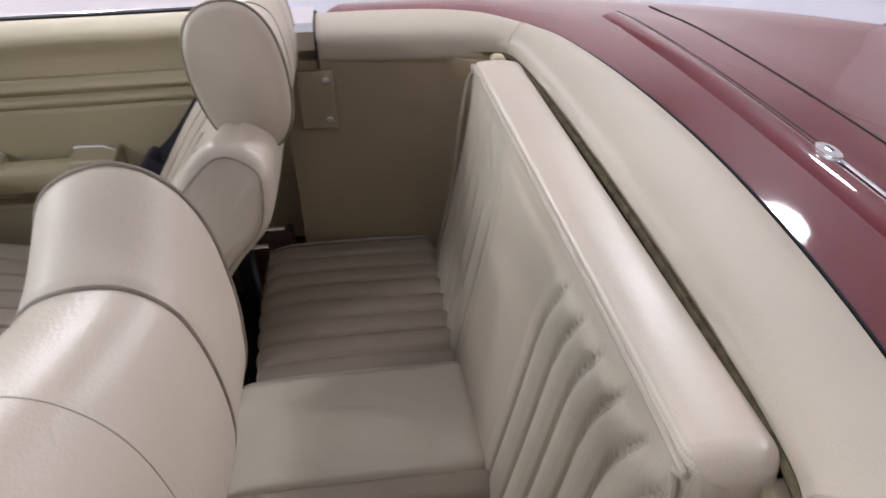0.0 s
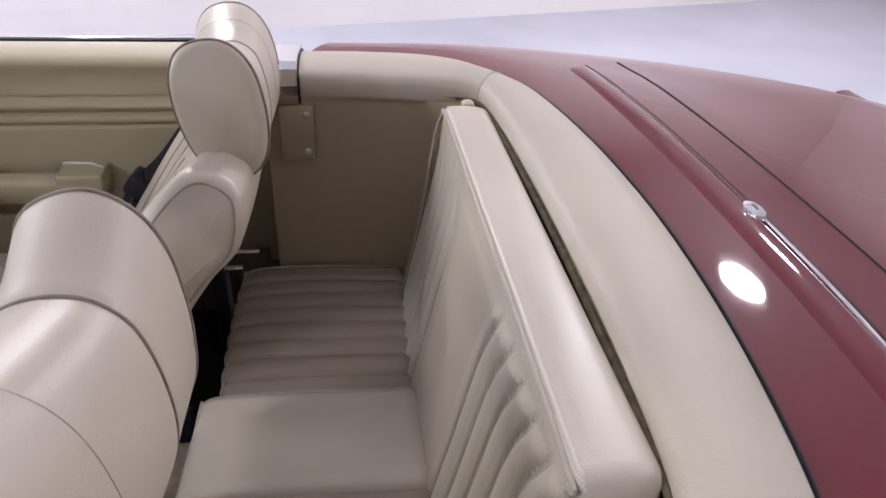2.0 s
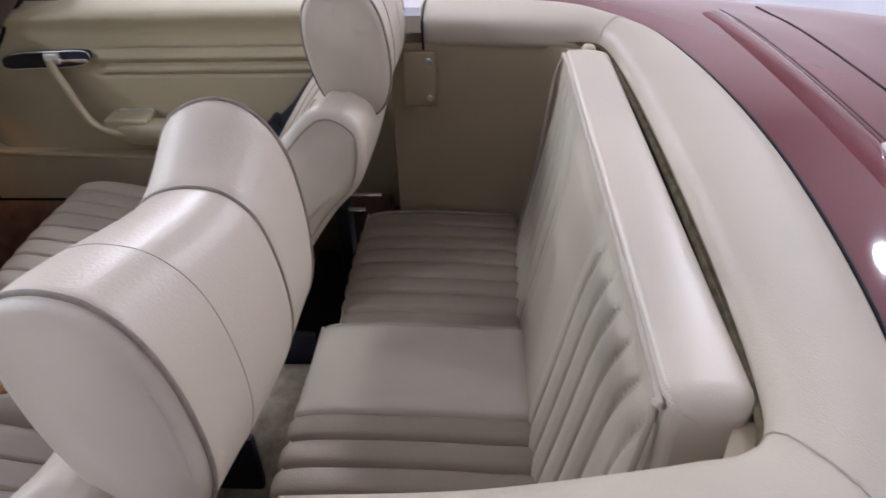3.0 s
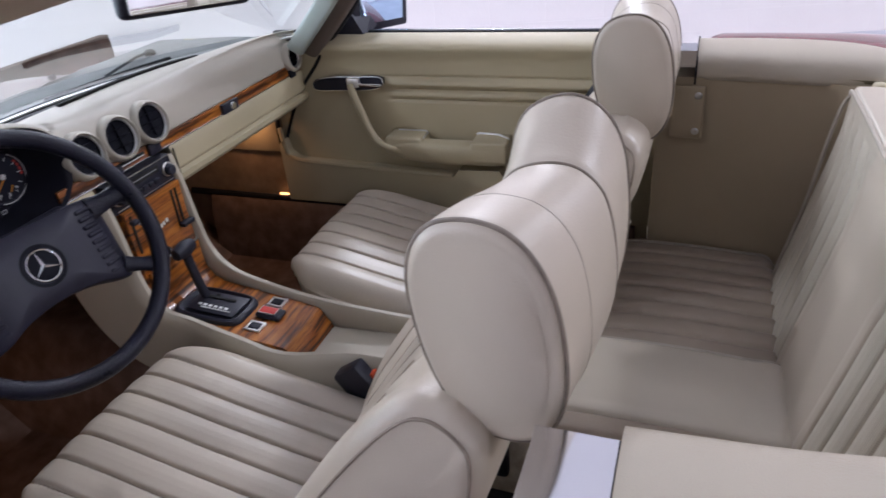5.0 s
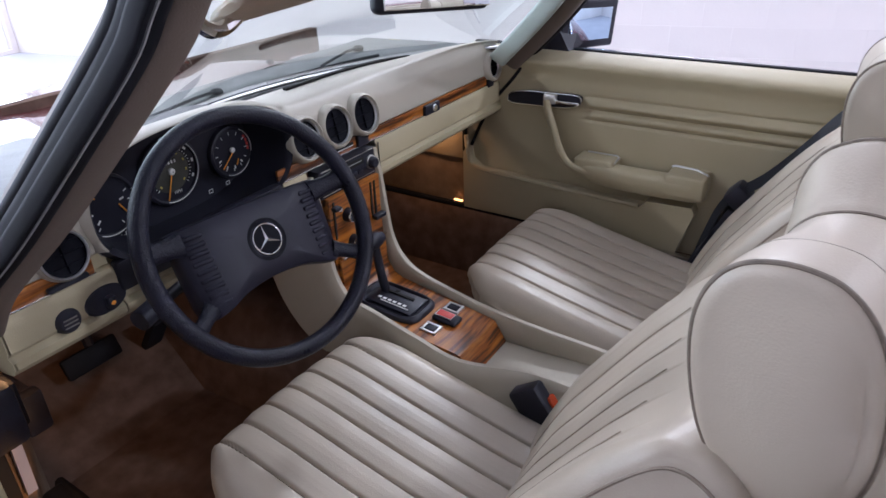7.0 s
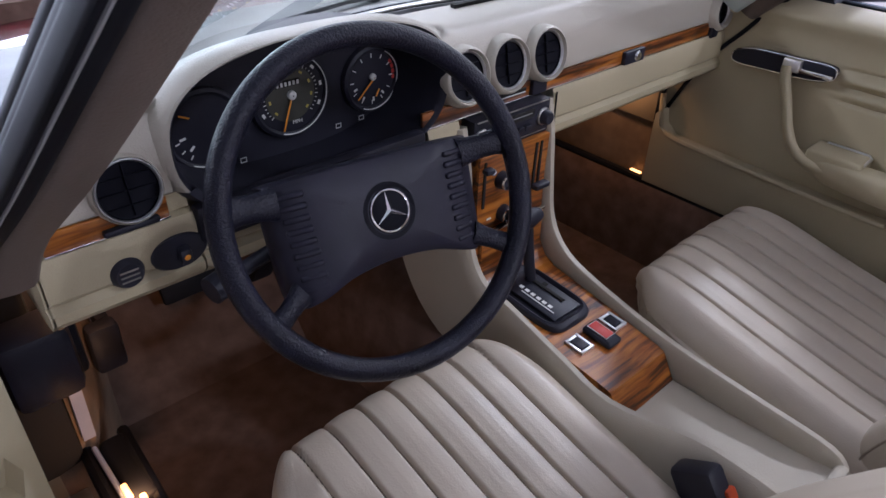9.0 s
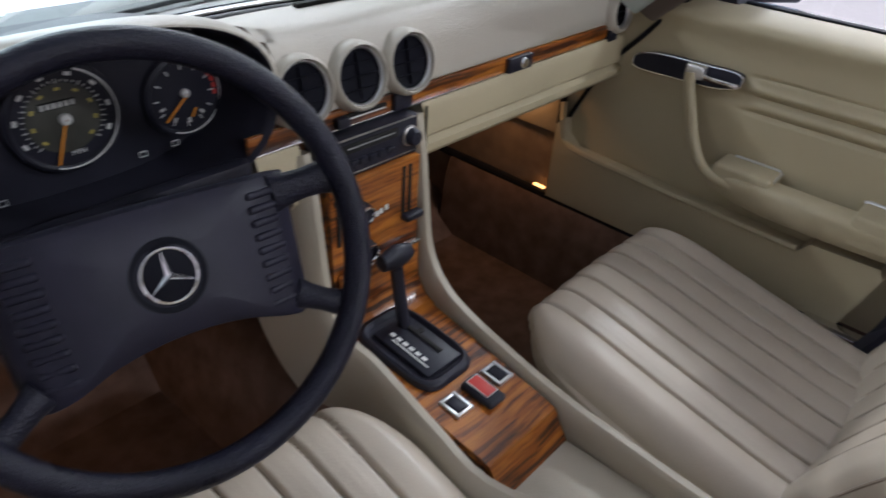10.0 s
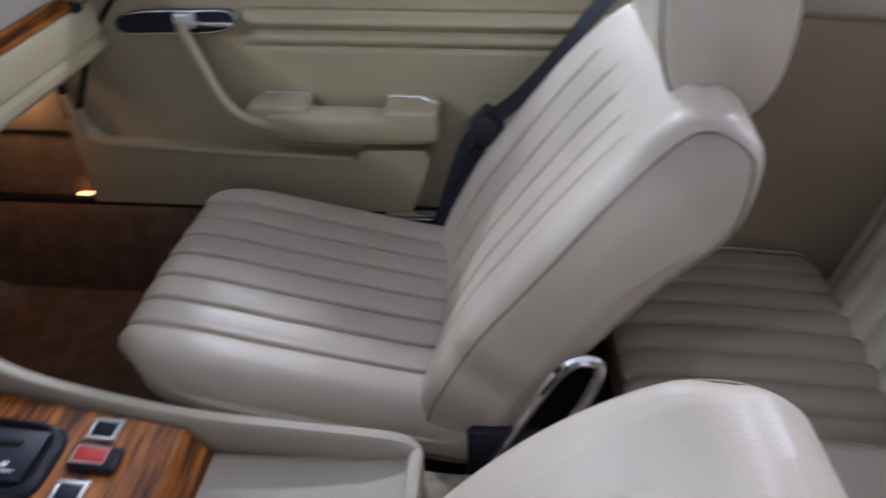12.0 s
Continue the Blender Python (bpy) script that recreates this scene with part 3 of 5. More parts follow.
for s, k0, k1, e0, e1, ez, yk in ((-1, 0.655, 0.65, 0.676, 0.66, 0.395, 0.41), (1, 0.658, 0.652, 0.638, 0.638, 0.444, 0.339)):
    part("kick_panel", loft([[(s * k0, yk, z0), (s * (k1 if s > 0 else 0.592), 0.62 if s > 0 else 0.545, z0), (s * (k1 - 0.03 if s > 0 else 0.57), 0.96, z0), (s * 0.74, 0.96, z0), (s * 0.74, yk, z0)] for z0 in (0.24, 0.80)]), kick_mat, floor_pan, "brown carpeted kick panel")
    if s > 0:
        part("upper_kick_panel", box((0.652, 0.48, 0.685), (0.012, 0.27, 0.19), 0.003), vinyl_trim, floor_pan, "beige upper kick panel")
    part("carpet_edge", tube([(s * e1, 0.70, ez), (s * e0, 0.34, ez), (s * e0, -0.3, ez - 0.004)], 0.010), rubber, floor_pan, "black rubber edge strip")
    part("sill_carpet", loft([[(s * (e0 - 0.045), y, 0.22), (s * (e0 - 0.030), y, ez - 0.06), (s * (e0 - 0.016), y, ez - 0.012), (s * (e0 - 0.004), y, ez), (s * (e0 + 0.04), y, ez - 0.01), (s * (e0 + 0.06), y, 0.20)] for y in (0.62, 0.30, -0.10, -0.66)]), carpet if s > 0 else kick_mat, floor_pan, "carpeted inner sill")
part("sill_trim", box((0.612, -0.305, 0.454), (0.020, 0.13, 0.010), 0.003), chrome, floor_pan, "chrome sill trim")
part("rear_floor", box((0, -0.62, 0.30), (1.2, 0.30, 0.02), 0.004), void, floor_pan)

# side trim and rear bulkhead of the well
trim = thing("rear_well_trim", (0, -1.0, 0.25), "beige vinyl side panels of the rear seat well", "trim panel")
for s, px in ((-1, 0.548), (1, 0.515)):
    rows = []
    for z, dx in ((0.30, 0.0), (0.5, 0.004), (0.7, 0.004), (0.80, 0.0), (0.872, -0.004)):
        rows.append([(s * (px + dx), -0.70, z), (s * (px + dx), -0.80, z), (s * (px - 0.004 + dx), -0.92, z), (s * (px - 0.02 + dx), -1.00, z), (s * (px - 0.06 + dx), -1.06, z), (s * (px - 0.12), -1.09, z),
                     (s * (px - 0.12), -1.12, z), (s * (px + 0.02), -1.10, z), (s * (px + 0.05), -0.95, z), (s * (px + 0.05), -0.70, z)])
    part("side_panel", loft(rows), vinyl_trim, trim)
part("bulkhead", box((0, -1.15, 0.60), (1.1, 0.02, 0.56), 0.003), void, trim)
br = part("belt_bracket", box((0.507, -0.760, 0.799), (0.008, 0.066, 0.112), 0.004, 3), vinyl_trim, trim, "beige bracket cover with two screws")
for z in (0.836, 0.760):
    part("screw", turned((0.503, -0.779, z), (-1, 0, 0), [(0.001, 0.003), (0.005, 0.0028), (0.0075, 0.0005), (0.0075, -0.004)], 20), steel, br)

part("corner_tab", box((0.425, -1.078, 0.868), (0.03, 0.026, 0.05), 0.010, 3), vinyl, trim, "small cream padded tab")

# ---- windscreen frame ----
frame_thing = thing("windscreen_frame", (0, 0.3, 0.9), "windscreen frame with dark rubber seals and cream header", "windscreen")
PILLAR = [(0.655, 0.245, 0.84), (0.644, 0.195, 0.905), (0.614, 0.085, 1.005), (0.582, -0.010, 1.105), (0.552, -0.090, 1.195), (0.545, -0.12, 1.235), (0.540, -0.150, 1.272)]
for s in (-1, 1):
    line = smooth_line([(s * (x + (0.04 if s < 0 else 0.0)), y, z) for x, y, z in (PILLAR if s < 0 else [(0.655, 0.215, 0.885)] + PILLAR[2:])], 24)

    def strip(x0, x1, y0, y1, dz=0.0):
        """A moulding along the pillar, between offsets outboard (x) and ahead (y), rounded on its corners."""
        sec = []
        for k in range(16):
            a = 2 * math.pi * k / 16
            ca, sa = math.cos(a), math.sin(a)
            sec.append(((x0 + x1) / 2 + (x1 - x0) / 2 * math.copysign(abs(ca) ** 0.55, ca), (y0 + y1) / 2 + (y1 - y0) / 2 * math.copysign(abs(sa) ** 0.55, sa)))
        return loft([[(p.x + s * dx, p.y + dy, p.z + 0.55 * dy + dz) for dx, dy in sec] for p in line])
    part("pillar_cover", strip(-0.024 if s < 0 else -0.016, 0.0285, -0.036, 0.030), pillar_brown, frame_thing, "brownish pillar cover")
    if s > 0:
        part("inner_strip", strip(-0.040, -0.0165, -0.012, 0.030), pillar_pale, frame_thing, "pale greenish strip inside the pillar cover")
    part("door_seal", strip(0.026, 0.046, -0.037, 0.0), rubber, frame_thing, "thick black rubber door seal")
    part("seal_lip", strip(0.0445, 0.053, -0.036, -0.016), rubber, frame_thing, "outer rubber lip")
    part("pillar_core", strip(0.012, 0.044, -0.006, 0.010), rubber, frame_thing, "dark outer pillar")
    # highlight on the outer seal, modelled as a thin grey strip
    part("pillar_highlight", strip(0.0415, 0.0450, -0.036, -0.022), dim_mark, frame_thing, "thin pale highlight along the seal")
hdr = [Vector((x, -0.115 - 0.03 * (1 - (x / 0.56) ** 2) + 0.03, 1.235 + 0.02 * (1 - (x / 0.56) ** 2))) for x in [-0.575 + 1.15 * k / 20 for k in range(21)]]
part("header", tube(hdr, 0.03, sides=14, flat=0.8), header_tan, frame_thing, "tan padded header rail")
gl = [[base_l.lerp(top_l, v) for base_l, top_l in ((Vector((x, 0.515 - 0.62 * x * x, 0.918)), Vector((x * 0.83, -0.08 - 0.03 * (x / 0.66) ** 2, 1.225))) for x in [-0.66 + 1.32 * i / 24 for i in range(25)])] for v in [k / 8 for k in range(9)]]
pane = part("pane", loft(gl, closed=False), glass, frame_thing, "clear greenish glass")
pane.visible_shadow = False
part("lower_seal", tube([p + Vector((0, 0.004, -0.004)) for p in gl[0]], 0.006, sides=8), rubber, frame_thing)
part("lower_trim", tube([p + Vector((0, -0.010, 0.0)) for p in gl[0]], 0.0035, sides=8), satin, frame_thing, "bright trim along the glass")

# ---- front seats ----
CUSHION = [(0.06, 0.515), (0.056, 0.472), (0.0, 0.445), (-0.20, 0.400), (-0.43, 0.360), (-0.465, 0.41), (-0.42, 0.456), (-0.30, 0.478), (-0.15, 0.508), (-0.03, 0.534), (0.038, 0.540)]
BACK = [(-0.360, 0.478), (-0.412, 0.60), (-0.462, 0.68), (-0.541, 0.795), (-0.605, 0.866), (-0.645, 0.882), (-0.683, 0.866), (-0.700, 0.835), (-0.688, 0.765), (-0.637, 0.705), (-0.570, 0.604), (-0.505, 0.49), (-0.452, 0.400), (-0.40, 0.385), (-0.365, 0.42)]


def head_profile(yc, zc, a, b, lean=-0.153):
    out = []
    for k in range(20):
        t = 2 * math.pi * k / 20
        c, q = math.cos(t), math.sin(t)
        y, z = b * (1 + 0.08 * q) * math.copysign(abs(c) ** 0.86, c), a * math.copysign(abs(q) ** 0.86, q)
        out.append((yc + y * math.cos(lean) - z * math.sin(lean), zc + y * math.sin(lean) + z * math.cos(lean)))
    return out



def moved(profile, dy, dz=0.0):
    return [(y + dy, z + dz) for y, z in profile]


def front_seat(cx, dy, inner_side, head, label):
    """One bucket seat; inner_side is +1 where the car's middle lies towards +x."""
    seat = thing("front_seat", (cx, -0.2 + dy, 0.245), label, "car seat", "front seats")
    # runners and frame
    for q in (-0.17, 0.17):
        part("runner", box((cx + q, -0.24 + dy, 0.262), (0.03, 0.40, 0.035), 0.006), black, seat)
    part("seat_base", box((cx, -0.19 + dy, 0.325), (0.42, 0.46, 0.10), 0.02), black, seat)
    hw = 0.224
    lines = [cx + q for q in (-0.149, -0.0995, -0.0497, 0.0, 0.0497, 0.0995, 0.149)]
    pl = pleats(lines, 0.009, 0.0025, 0.0018)

    def cover(x, y, z, nrm):
        u = abs(x - cx)
        crown = 0.012 * (1 - (u / hw) ** 2) if nrm[1] > 0 else 0
        roll = 0.008 * math.exp(-((u - 0.185) / 0.03) ** 2) if nrm[1] > 0.2 else 0
        use = max(0.0, min(1.0, nrm[1] * 1.6 + (0.6 if nrm[0] > 0.3 and z > 0.44 else 0)))
        return crown + roll + pl(x) * use

    def waist(y, z):
        t = max(0, y - dy + 0.07) / 0.13
        return 1 - 0.24 * min(1, t) ** 2.2

    prof = moved(CUSHION, dy - (0.012 if inner_side < 0 else 0.0))
    cu = part("cushion", cushion_mesh(prof, cx - hw, cx + hw, 0.035, cover, 80, 300, narrow=waist), leather, seat, "pleated cream leather seat cushion")
    for q in (-1, 1):
        loop = [p for p in ring_at(prof, cx + q * (hw - 0.008), -0.018, 90, waist, cx)]
        part("piping", tube(loop, 0.0028, True, 6), leather_pipe, cu)
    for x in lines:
        part("seam", seam_line(prof, x, cover, lambda y, z, ny, nz: nz > 0.35 or (ny > 0.3 and z > 0.47)), seat_seam_shade, cu)
    # backrest
    bl = pleats([cx + q for q in (-0.125, -0.0625, 0.0, 0.0625, 0.125)], 0.0042, 0.0028, 0.002)
    bhw = 0.218

    def back_cover(x, y, z, nrm):
        u = abs(x - cx)
        front = max(0.0, min(1.0, nrm[0] * 2))
        bolster = 0.005 * math.exp(-((u - 0.175) / 0.04) ** 2) - 0.015 * max(0, 1 - (u / 0.16) ** 2)
        up = min(1, max(0, (0.86 - z) / 0.05))
        return front * (bolster + bl(x) * up) + (0.008 * (1 - (u / bhw) ** 2) if nrm[0] < -0.3 else 0)

    def shoulder(y, z):
        t = max(0, z - 0.70) / 0.20
        return 1 - 0.16 * min(1.1, t) ** 2

    bprof = moved(BACK, dy + (0.019 if inner_side > 0 else 0.0))
    ba = part("backrest", cushion_mesh(bprof, cx - bhw, cx + bhw, 0.026, back_cover, 88, 240, narrow=shoulder, bulge=0.006), leather, seat, "cream leather backrest with sewn channels")
    for q in (-1, 1):
        part("piping", tube(ring_at(bprof, cx + q * (bhw - 0.003), -0.011, 90, shoulder, cx), 0.0018, True, 6), pipe_brown, ba)
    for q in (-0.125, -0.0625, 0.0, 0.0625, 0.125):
        part("seam", seam_line(bprof, cx + q, back_cover, lambda y, z, ny, nz: ny > 0.35 and 0.50 < z < 0.835, 0.0042, 0.0008), back_seam_shade, ba)
    # headrest: a saddle-shaped drum, slightly waisted at its middle seam
    h0, h1, hy, hz, seam_x, stitch_x, grow = head
    hprof = head_profile(hy, hz, 0.106, 0.063)
    inner_x = h1 if inner_side > 0 else h0

    def head_detail(x, y, z, nrm):
        if x < seam_x:
            w = max(0.0, (x - h0) / (seam_x - h0))
        else:
            w = max(0.0, (h1 - x) / (h1 - seam_x))
        w = w * w * (3 - 2 * w)
        face = max(0.0, 0.45 * nrm[0] + 0.89 * nrm[1])
        big = max(0.0, 1 - abs(x - inner_x) / 0.10)
        slim = 0.010 * max(0.0, 1 - abs(x - inner_x) / 0.18) * abs(nrm[0]) if inner_side > 0 else 0.0
        if inner_side > 0:
            door_end = max(0.0, 1 - (x - h0) / 0.16)
            slim -= door_end * (0.012 * max(0.0, nrm[0]) - 0.008 * max(0.0, -nrm[0]))
        return 0.004 * (1 - w) - slim - (0.014 if inner_side > 0 else 0.026) * w * face + (0.010 * w * max(0.0, nrm[0]) if inner_side > 0 else 0.0) + grow * big * max(0.0, nrm[1]) - 0.002 * math.exp(-((x - seam_x) / 0.004) ** 2)

    def head_shift(x):
        if inner_side < 0:
            return (0.0, 0.0)
        w = min(1.0, max(0.0, (x - h0) / (seam_x - h0)))
        return (-0.020 * w * w * (3 - 2 * w), 0.0)

    def head_loop(x, out):
        ring = [(p.x, p.y) for p in smooth_line([(y, z, 0) for y, z in hprof], 80, True)]
        pts = []
        for (y, z), (ny, nz) in zip(ring, ring_normals(ring)):
            d = out + head_detail(x, y, z, (ny, nz))
            pts.append((x, head_shift(x)[0] + y + ny * d, z + nz * d))
        return pts

    def skew(bm):
        """Turn the door-side end of the driver's headrest a little towards the back."""
        if inner_side > 0:
            for v in bm.verts:
                v.co.x += 0.16 * (v.co.y - hy) * max(0.0, 1 - max(0.0, v.co.x - h0) / 0.2)
        return bm

    he = part("headrest", skew(cushion_mesh(hprof, h0, h1, 0.014, head_detail, 72, 70, shift=head_shift, bulge=0.012)), leather, seat, "wide cream leather headrest with piped ends")
    for x in (h0 + 0.008, h1 - 0.008):
        part("piping", skew(tube(head_loop(x, -0.0010), 0.0022, True, 8)), seam_dark, he, "dark piping")
    part("seam", skew(tube(head_loop(seam_x, 0.0004), 0.0018, True, 6)), seam_dark, he)
    part("seam", skew(tube(head_loop(stitch_x, -0.0003), 0.0008, True, 5)), leather_pipe, he)
    # recliner lever on the inner side
    lx = cx + inner_side * 0.235
    part("recliner", box((lx - inner_side * 0.01, -0.50 + dy, 0.40), (0.02, 0.16, 0.13), 0.02), black, seat)
    part("release_lever", tube(smooth_line([(lx, -0.455 + dy, 0.41), (lx, -0.50 + dy, 0.53), (lx, -0.53 + dy, 0.592), (lx, -0.556 + dy, 0.606), (lx, -0.570 + dy, 0.588), (lx, -0.548 + dy, 0.498), (lx, -0.51 + dy, 0.44)], 24), 0.0075), chrome, seat, "chrome release lever")
    return seat


front_seat(-0.345, 0.05, 1, (-0.515, -0.260, -0.640, 0.953, -0.352, -0.446, 0.026), "cream pleated leather driver seat with wide headrest")
front_seat(0.345, 0.0, -1, (0.250, 0.507, -0.670, 0.936, 0.345, 0.43, 0.006), "cream pleated leather passenger seat with wide headrest")

# ---- rear bench ----
RBACK = [(-1.030, 0.884), (-1.024, 0.81), (-0.994, 0.65), (-0.963, 0.50), (-0.948, 0.40), (-0.97, 0.36), (-1.06, 0.40), (-1.100, 0.62), (-1.111, 0.81), (-1.111, 0.872), (-1.100, 0.891), (-1.05, 0.896)]
bench = thing("rear_bench", (0, -0.9, 0.30), "cream leather occasional rear bench with fluted backrest", "bench seat")
fl_lines = [-0.378, -0.331, -0.282, -0.232, -0.182, -0.13, 0.13, 0.182, 0.232, 0.282, 0.331, 0.365]
fl_a, fl_b = pleats(fl_lines[:6], 0.0065, 0.0032, 0.0042), pleats(fl_lines[6:], 0.0065, 0.0032, 0.0042)


def bench_cover(x, y, z, nrm):
    front = max(0.0, min(1.0, nrm[0] * 2.5)) * min(1, max(0, (0.866 - z) / 0.02))
    bend = 0.05 * max(0.0, (z - 0.74) / 0.13) ** 2
    front *= min(1.0, max(0.0, (0.40 - x) / 0.035)) * min(1.0, max(0.0, (x + 0.44) / 0.035))
    return front * (fl_a(min(x + bend, -0.10)) * (x < -0.05) + fl_b(max(x - bend, 0.10)) * (x > 0.05) + 0.006 * (1 - (x / 0.46) ** 2))


rb = part("backrest", cushion_mesh(RBACK, -0.434, 0.414, 0.028, bench_cover, 100, 420, bulge=0.004), leather_perf, bench, "perforated cream leather backrest with sewn flutes")
rb.data.materials.append(leather)
for p in rb.data.polygons:
    c = p.center
    if abs(c.x) < 0.13 or p.normal.y < 0.25 or c.x > 0.385 or c.x < -0.425:
        p.material_index = 1
top_edge = [(-0.430, -0.957, 0.46), (-0.431, -0.994, 0.65), (-0.430, -1.012, 0.79), (-0.427, -1.021, 0.848), (-0.414, -1.028, 0.876), (-0.385, -1.031, 0.8865), (-0.01, -1.030, 0.890), (0.365, -1.031, 0.8865), (0.394, -1.028, 0.876), (0.407, -1.021, 0.848), (0.410, -1.012, 0.79), (0.411, -0.994, 0.65), (0.410, -0.957, 0.46)]
part("piping", tube(smooth_line(top_edge, 120), 0.0036, sides=8), leather_pipe, rb, "cream piping")


def bench_cushion(x0, x1, lines, lift, fwd, label):
    prof = [(-0.626 + fwd, 0.484 + lift), (-0.632 + fwd, 0.45 + lift), (-0.630, 0.40), (-0.65, 0.365), (-0.80, 0.35), (-0.97, 0.33), (-0.985, 0.40), (-0.965, 0.485 + lift), (-0.90, 0.496 + lift), (-0.78, 0.502 + lift), (-0.665 + fwd, 0.500 + lift)]
    pl = pleats(lines, 0.0085, 0.004, 0.003)

    def cover(x, y, z, nrm):
        return (pl(x) + 0.008 * math.sin(math.pi * (x - x0) / (x1 - x0))) * max(0.0, min(1.0, nrm[1] * 1.6))

    c = part("cushion", cushion_mesh(prof, x0, x1, 0.03 if x0 > 0 else 0.02, cover, 80, 110, bulge=0.004), leather_pleat_shaded if x0 > 0 else bench_leather_lit, bench, label)
    # pleated part of the long cushion gets the same shaded tone
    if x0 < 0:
        c.data.materials.append(leather_pleat_shaded)
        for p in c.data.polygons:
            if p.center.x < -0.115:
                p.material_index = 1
    for x in (x0 + 0.004, x1 - 0.004):
        part("piping", tube(ring_at(prof, x, -0.006, 80), 0.003, True, 6), leather_pipe, c)
    part("piping", tube([(x0 + 0.01, -0.629 + fwd, 0.491 + lift), (x1 - 0.01, -0.629 + fwd, 0.491 + lift)], 0.003), leather_pipe, c)


bench_cushion(0.106, 0.505, [0.152 + 0.048 * k for k in range(7)], -0.008, 0.0, "pleated cream leather rear cushion in a shaded tone")
bench_cushion(-0.525, 0.102, [-0.115 - 0.048 * k for k in range(8)], 0.010, 0.024, "rear cushion with a smooth cream leather middle")
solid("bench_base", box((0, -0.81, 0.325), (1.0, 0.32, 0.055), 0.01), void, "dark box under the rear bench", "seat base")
bar = thing("seat_hinge_bar", (0.516, -0.632, 0.31), "pair of chrome bars beside the rear cushion", "hinge bar")
part("bar", tube([(0.455, -0.56, 0.522), (0.455, -0.632, 0.522)], 0.006), chrome, bar)
part("bar", tube([(0.49, -0.555, 0.540), (0.49, -0.664, 0.540)], 0.006), chrome, bar)
part("stand", box((0.47, -0.58, 0.41), (0.05, 0.03, 0.24), 0.004), black, bar)

# ---- seat belts ----
belt = thing("seat_belt", (0.60, -0.52, 0.40), "black webbing seat belt beside the passenger seat", "seat belt", "seat belts")
bp = smooth_line([(0.580, -0.665, 0.925), (0.575, -0.60, 0.875), (0.572, -0.535, 0.785), (0.572, -0.475, 0.71), (0.575, -0.40, 0.637), (0.58, -0.365, 0.535), (0.585, -0.345, 0.445), (0.585, -0.335, 0.40)], 40)
part("webbing", loft([[(p.x - 0.017, p.y - 0.006, p.z - 0.003), (p.x + 0.017, p.y + 0.009, p.z + 0.003), (p.x + 0.018, p.y + 0.007, p.z + 0.006), (p.x - 0.016, p.y - 0.008, p.z)] for p in bp]), webbing, belt)
part("tongue", box((0.578, -0.425, 0.660), (0.060, 0.045, 0.05), 0.01, turn=Euler((radians(40), 0, 0)).to_matrix()), black, belt)
part("sleeve", loft([[(0.560, y - 0.010, z - 0.005), (0.605, y - 0.004, z - 0.002), (0.605, y + 0.011, z + 0.005), (0.560, y + 0.005, z + 0.003)] for y, z in ((-0.415, 0.625), (-0.395, 0.58), (-0.37, 0.52), (-0.345, 0.455), (-0.335, 0.41))]), black, belt, "black stiff sleeve over the webbing")
part("retractor", box((0.60, -0.40, 0.44), (0.06, 0.08, 0.14), 0.015), black, belt)
part("anchor_plate", box((0.60, -0.30, 0.425), (0.03, 0.10, 0.012), 0.003), chrome, belt)
for s in (-1,):
    bk = thing("belt_buckle", (s * 0.118, -0.26, 0.46), "black seat belt buckle with red release button", "buckle")
    part("body", box((s * 0.122, -0.262, 0.495), (0.034, 0.062, 0.085), 0.008, turn=Euler((radians(-35), 0, 0)).to_matrix()), black, bk)
    part("button", box((s * 0.114, -0.288, 0.513), (0.018, 0.010, 0.020), 0.003, turn=Euler((radians(-35), 0, 0)).to_matrix()), buckle_red, bk, "red release button")

# ---- passenger door ----
DY0, DY1 = 0.34, -0.69


def door_x(y, z):
    """Inner face of the door card."""
    x = 0.668
    x -= 0.018 * math.exp(-((z - 0.895) / 0.03) ** 2)
    if z > 0.885:
        x += 0.05 * ((z - 0.885) / 0.03) ** 2
    for zz in (0.812, 0.780, 0.752):
        k = 1 / (1 + math.exp((y + 0.02) / 0.008))
        x += k * 0.006 * math.exp(-((z - zz) / 0.004) ** 2)
    k = 1 / (1 + math.exp((y + 0.02) / 0.008))
    x -= k * (0.012 * math.exp(-((z - 0.796) / 0.010) ** 2) + 0.006 * math.exp(-((z - 0.766) / 0.009) ** 2))
    return x


zs = sorted(set([round(0.40 + 0.33 * k / 12, 4) for k in range(13)] + [round(0.735 + 0.0028 * k, 4) for k in range(32)] + [round(0.825 + 0.005 * k, 4) for k in range(19)]))
ys = sorted(set([round(DY0 - (DY0 - DY1) * k / 60, 4) for k in range(61)] + [round(-0.05 + 0.004 * k, 4) for k in range(16)]))
face = [[(door_x(y, z), y, z) for y in ys] for z in zs]
back = [[(0.73, y, zs[-1] - 0.004) for y in ys], [(0.735, y, 0.40) for y in ys]]
door = part("door", loft([back[1]] + face + back, closed=False), vinyl, car, "closed passenger door with sewn cream vinyl card", 60)
part("door_skin", loft([[(0.735, y, 0.905), (0.80, y, 0.90), (0.865, y, 0.86), (0.885, y, 0.78), (0.885, y, 0.5), (0.86, y, 0.30), (0.74, y, 0.30)] for y in (DY0, DY1)], closed=False), paint, door, "maroon outer door skin")
part("window_seal", box((0.730, -0.17, 0.913), (0.018, 1.03, 0.008), 0.003), rubber, door, "black window seal")
part("chrome_edge", box((0.75, -0.17, 0.912), (0.012, 1.03, 0.006), 0.002), chrome, door)
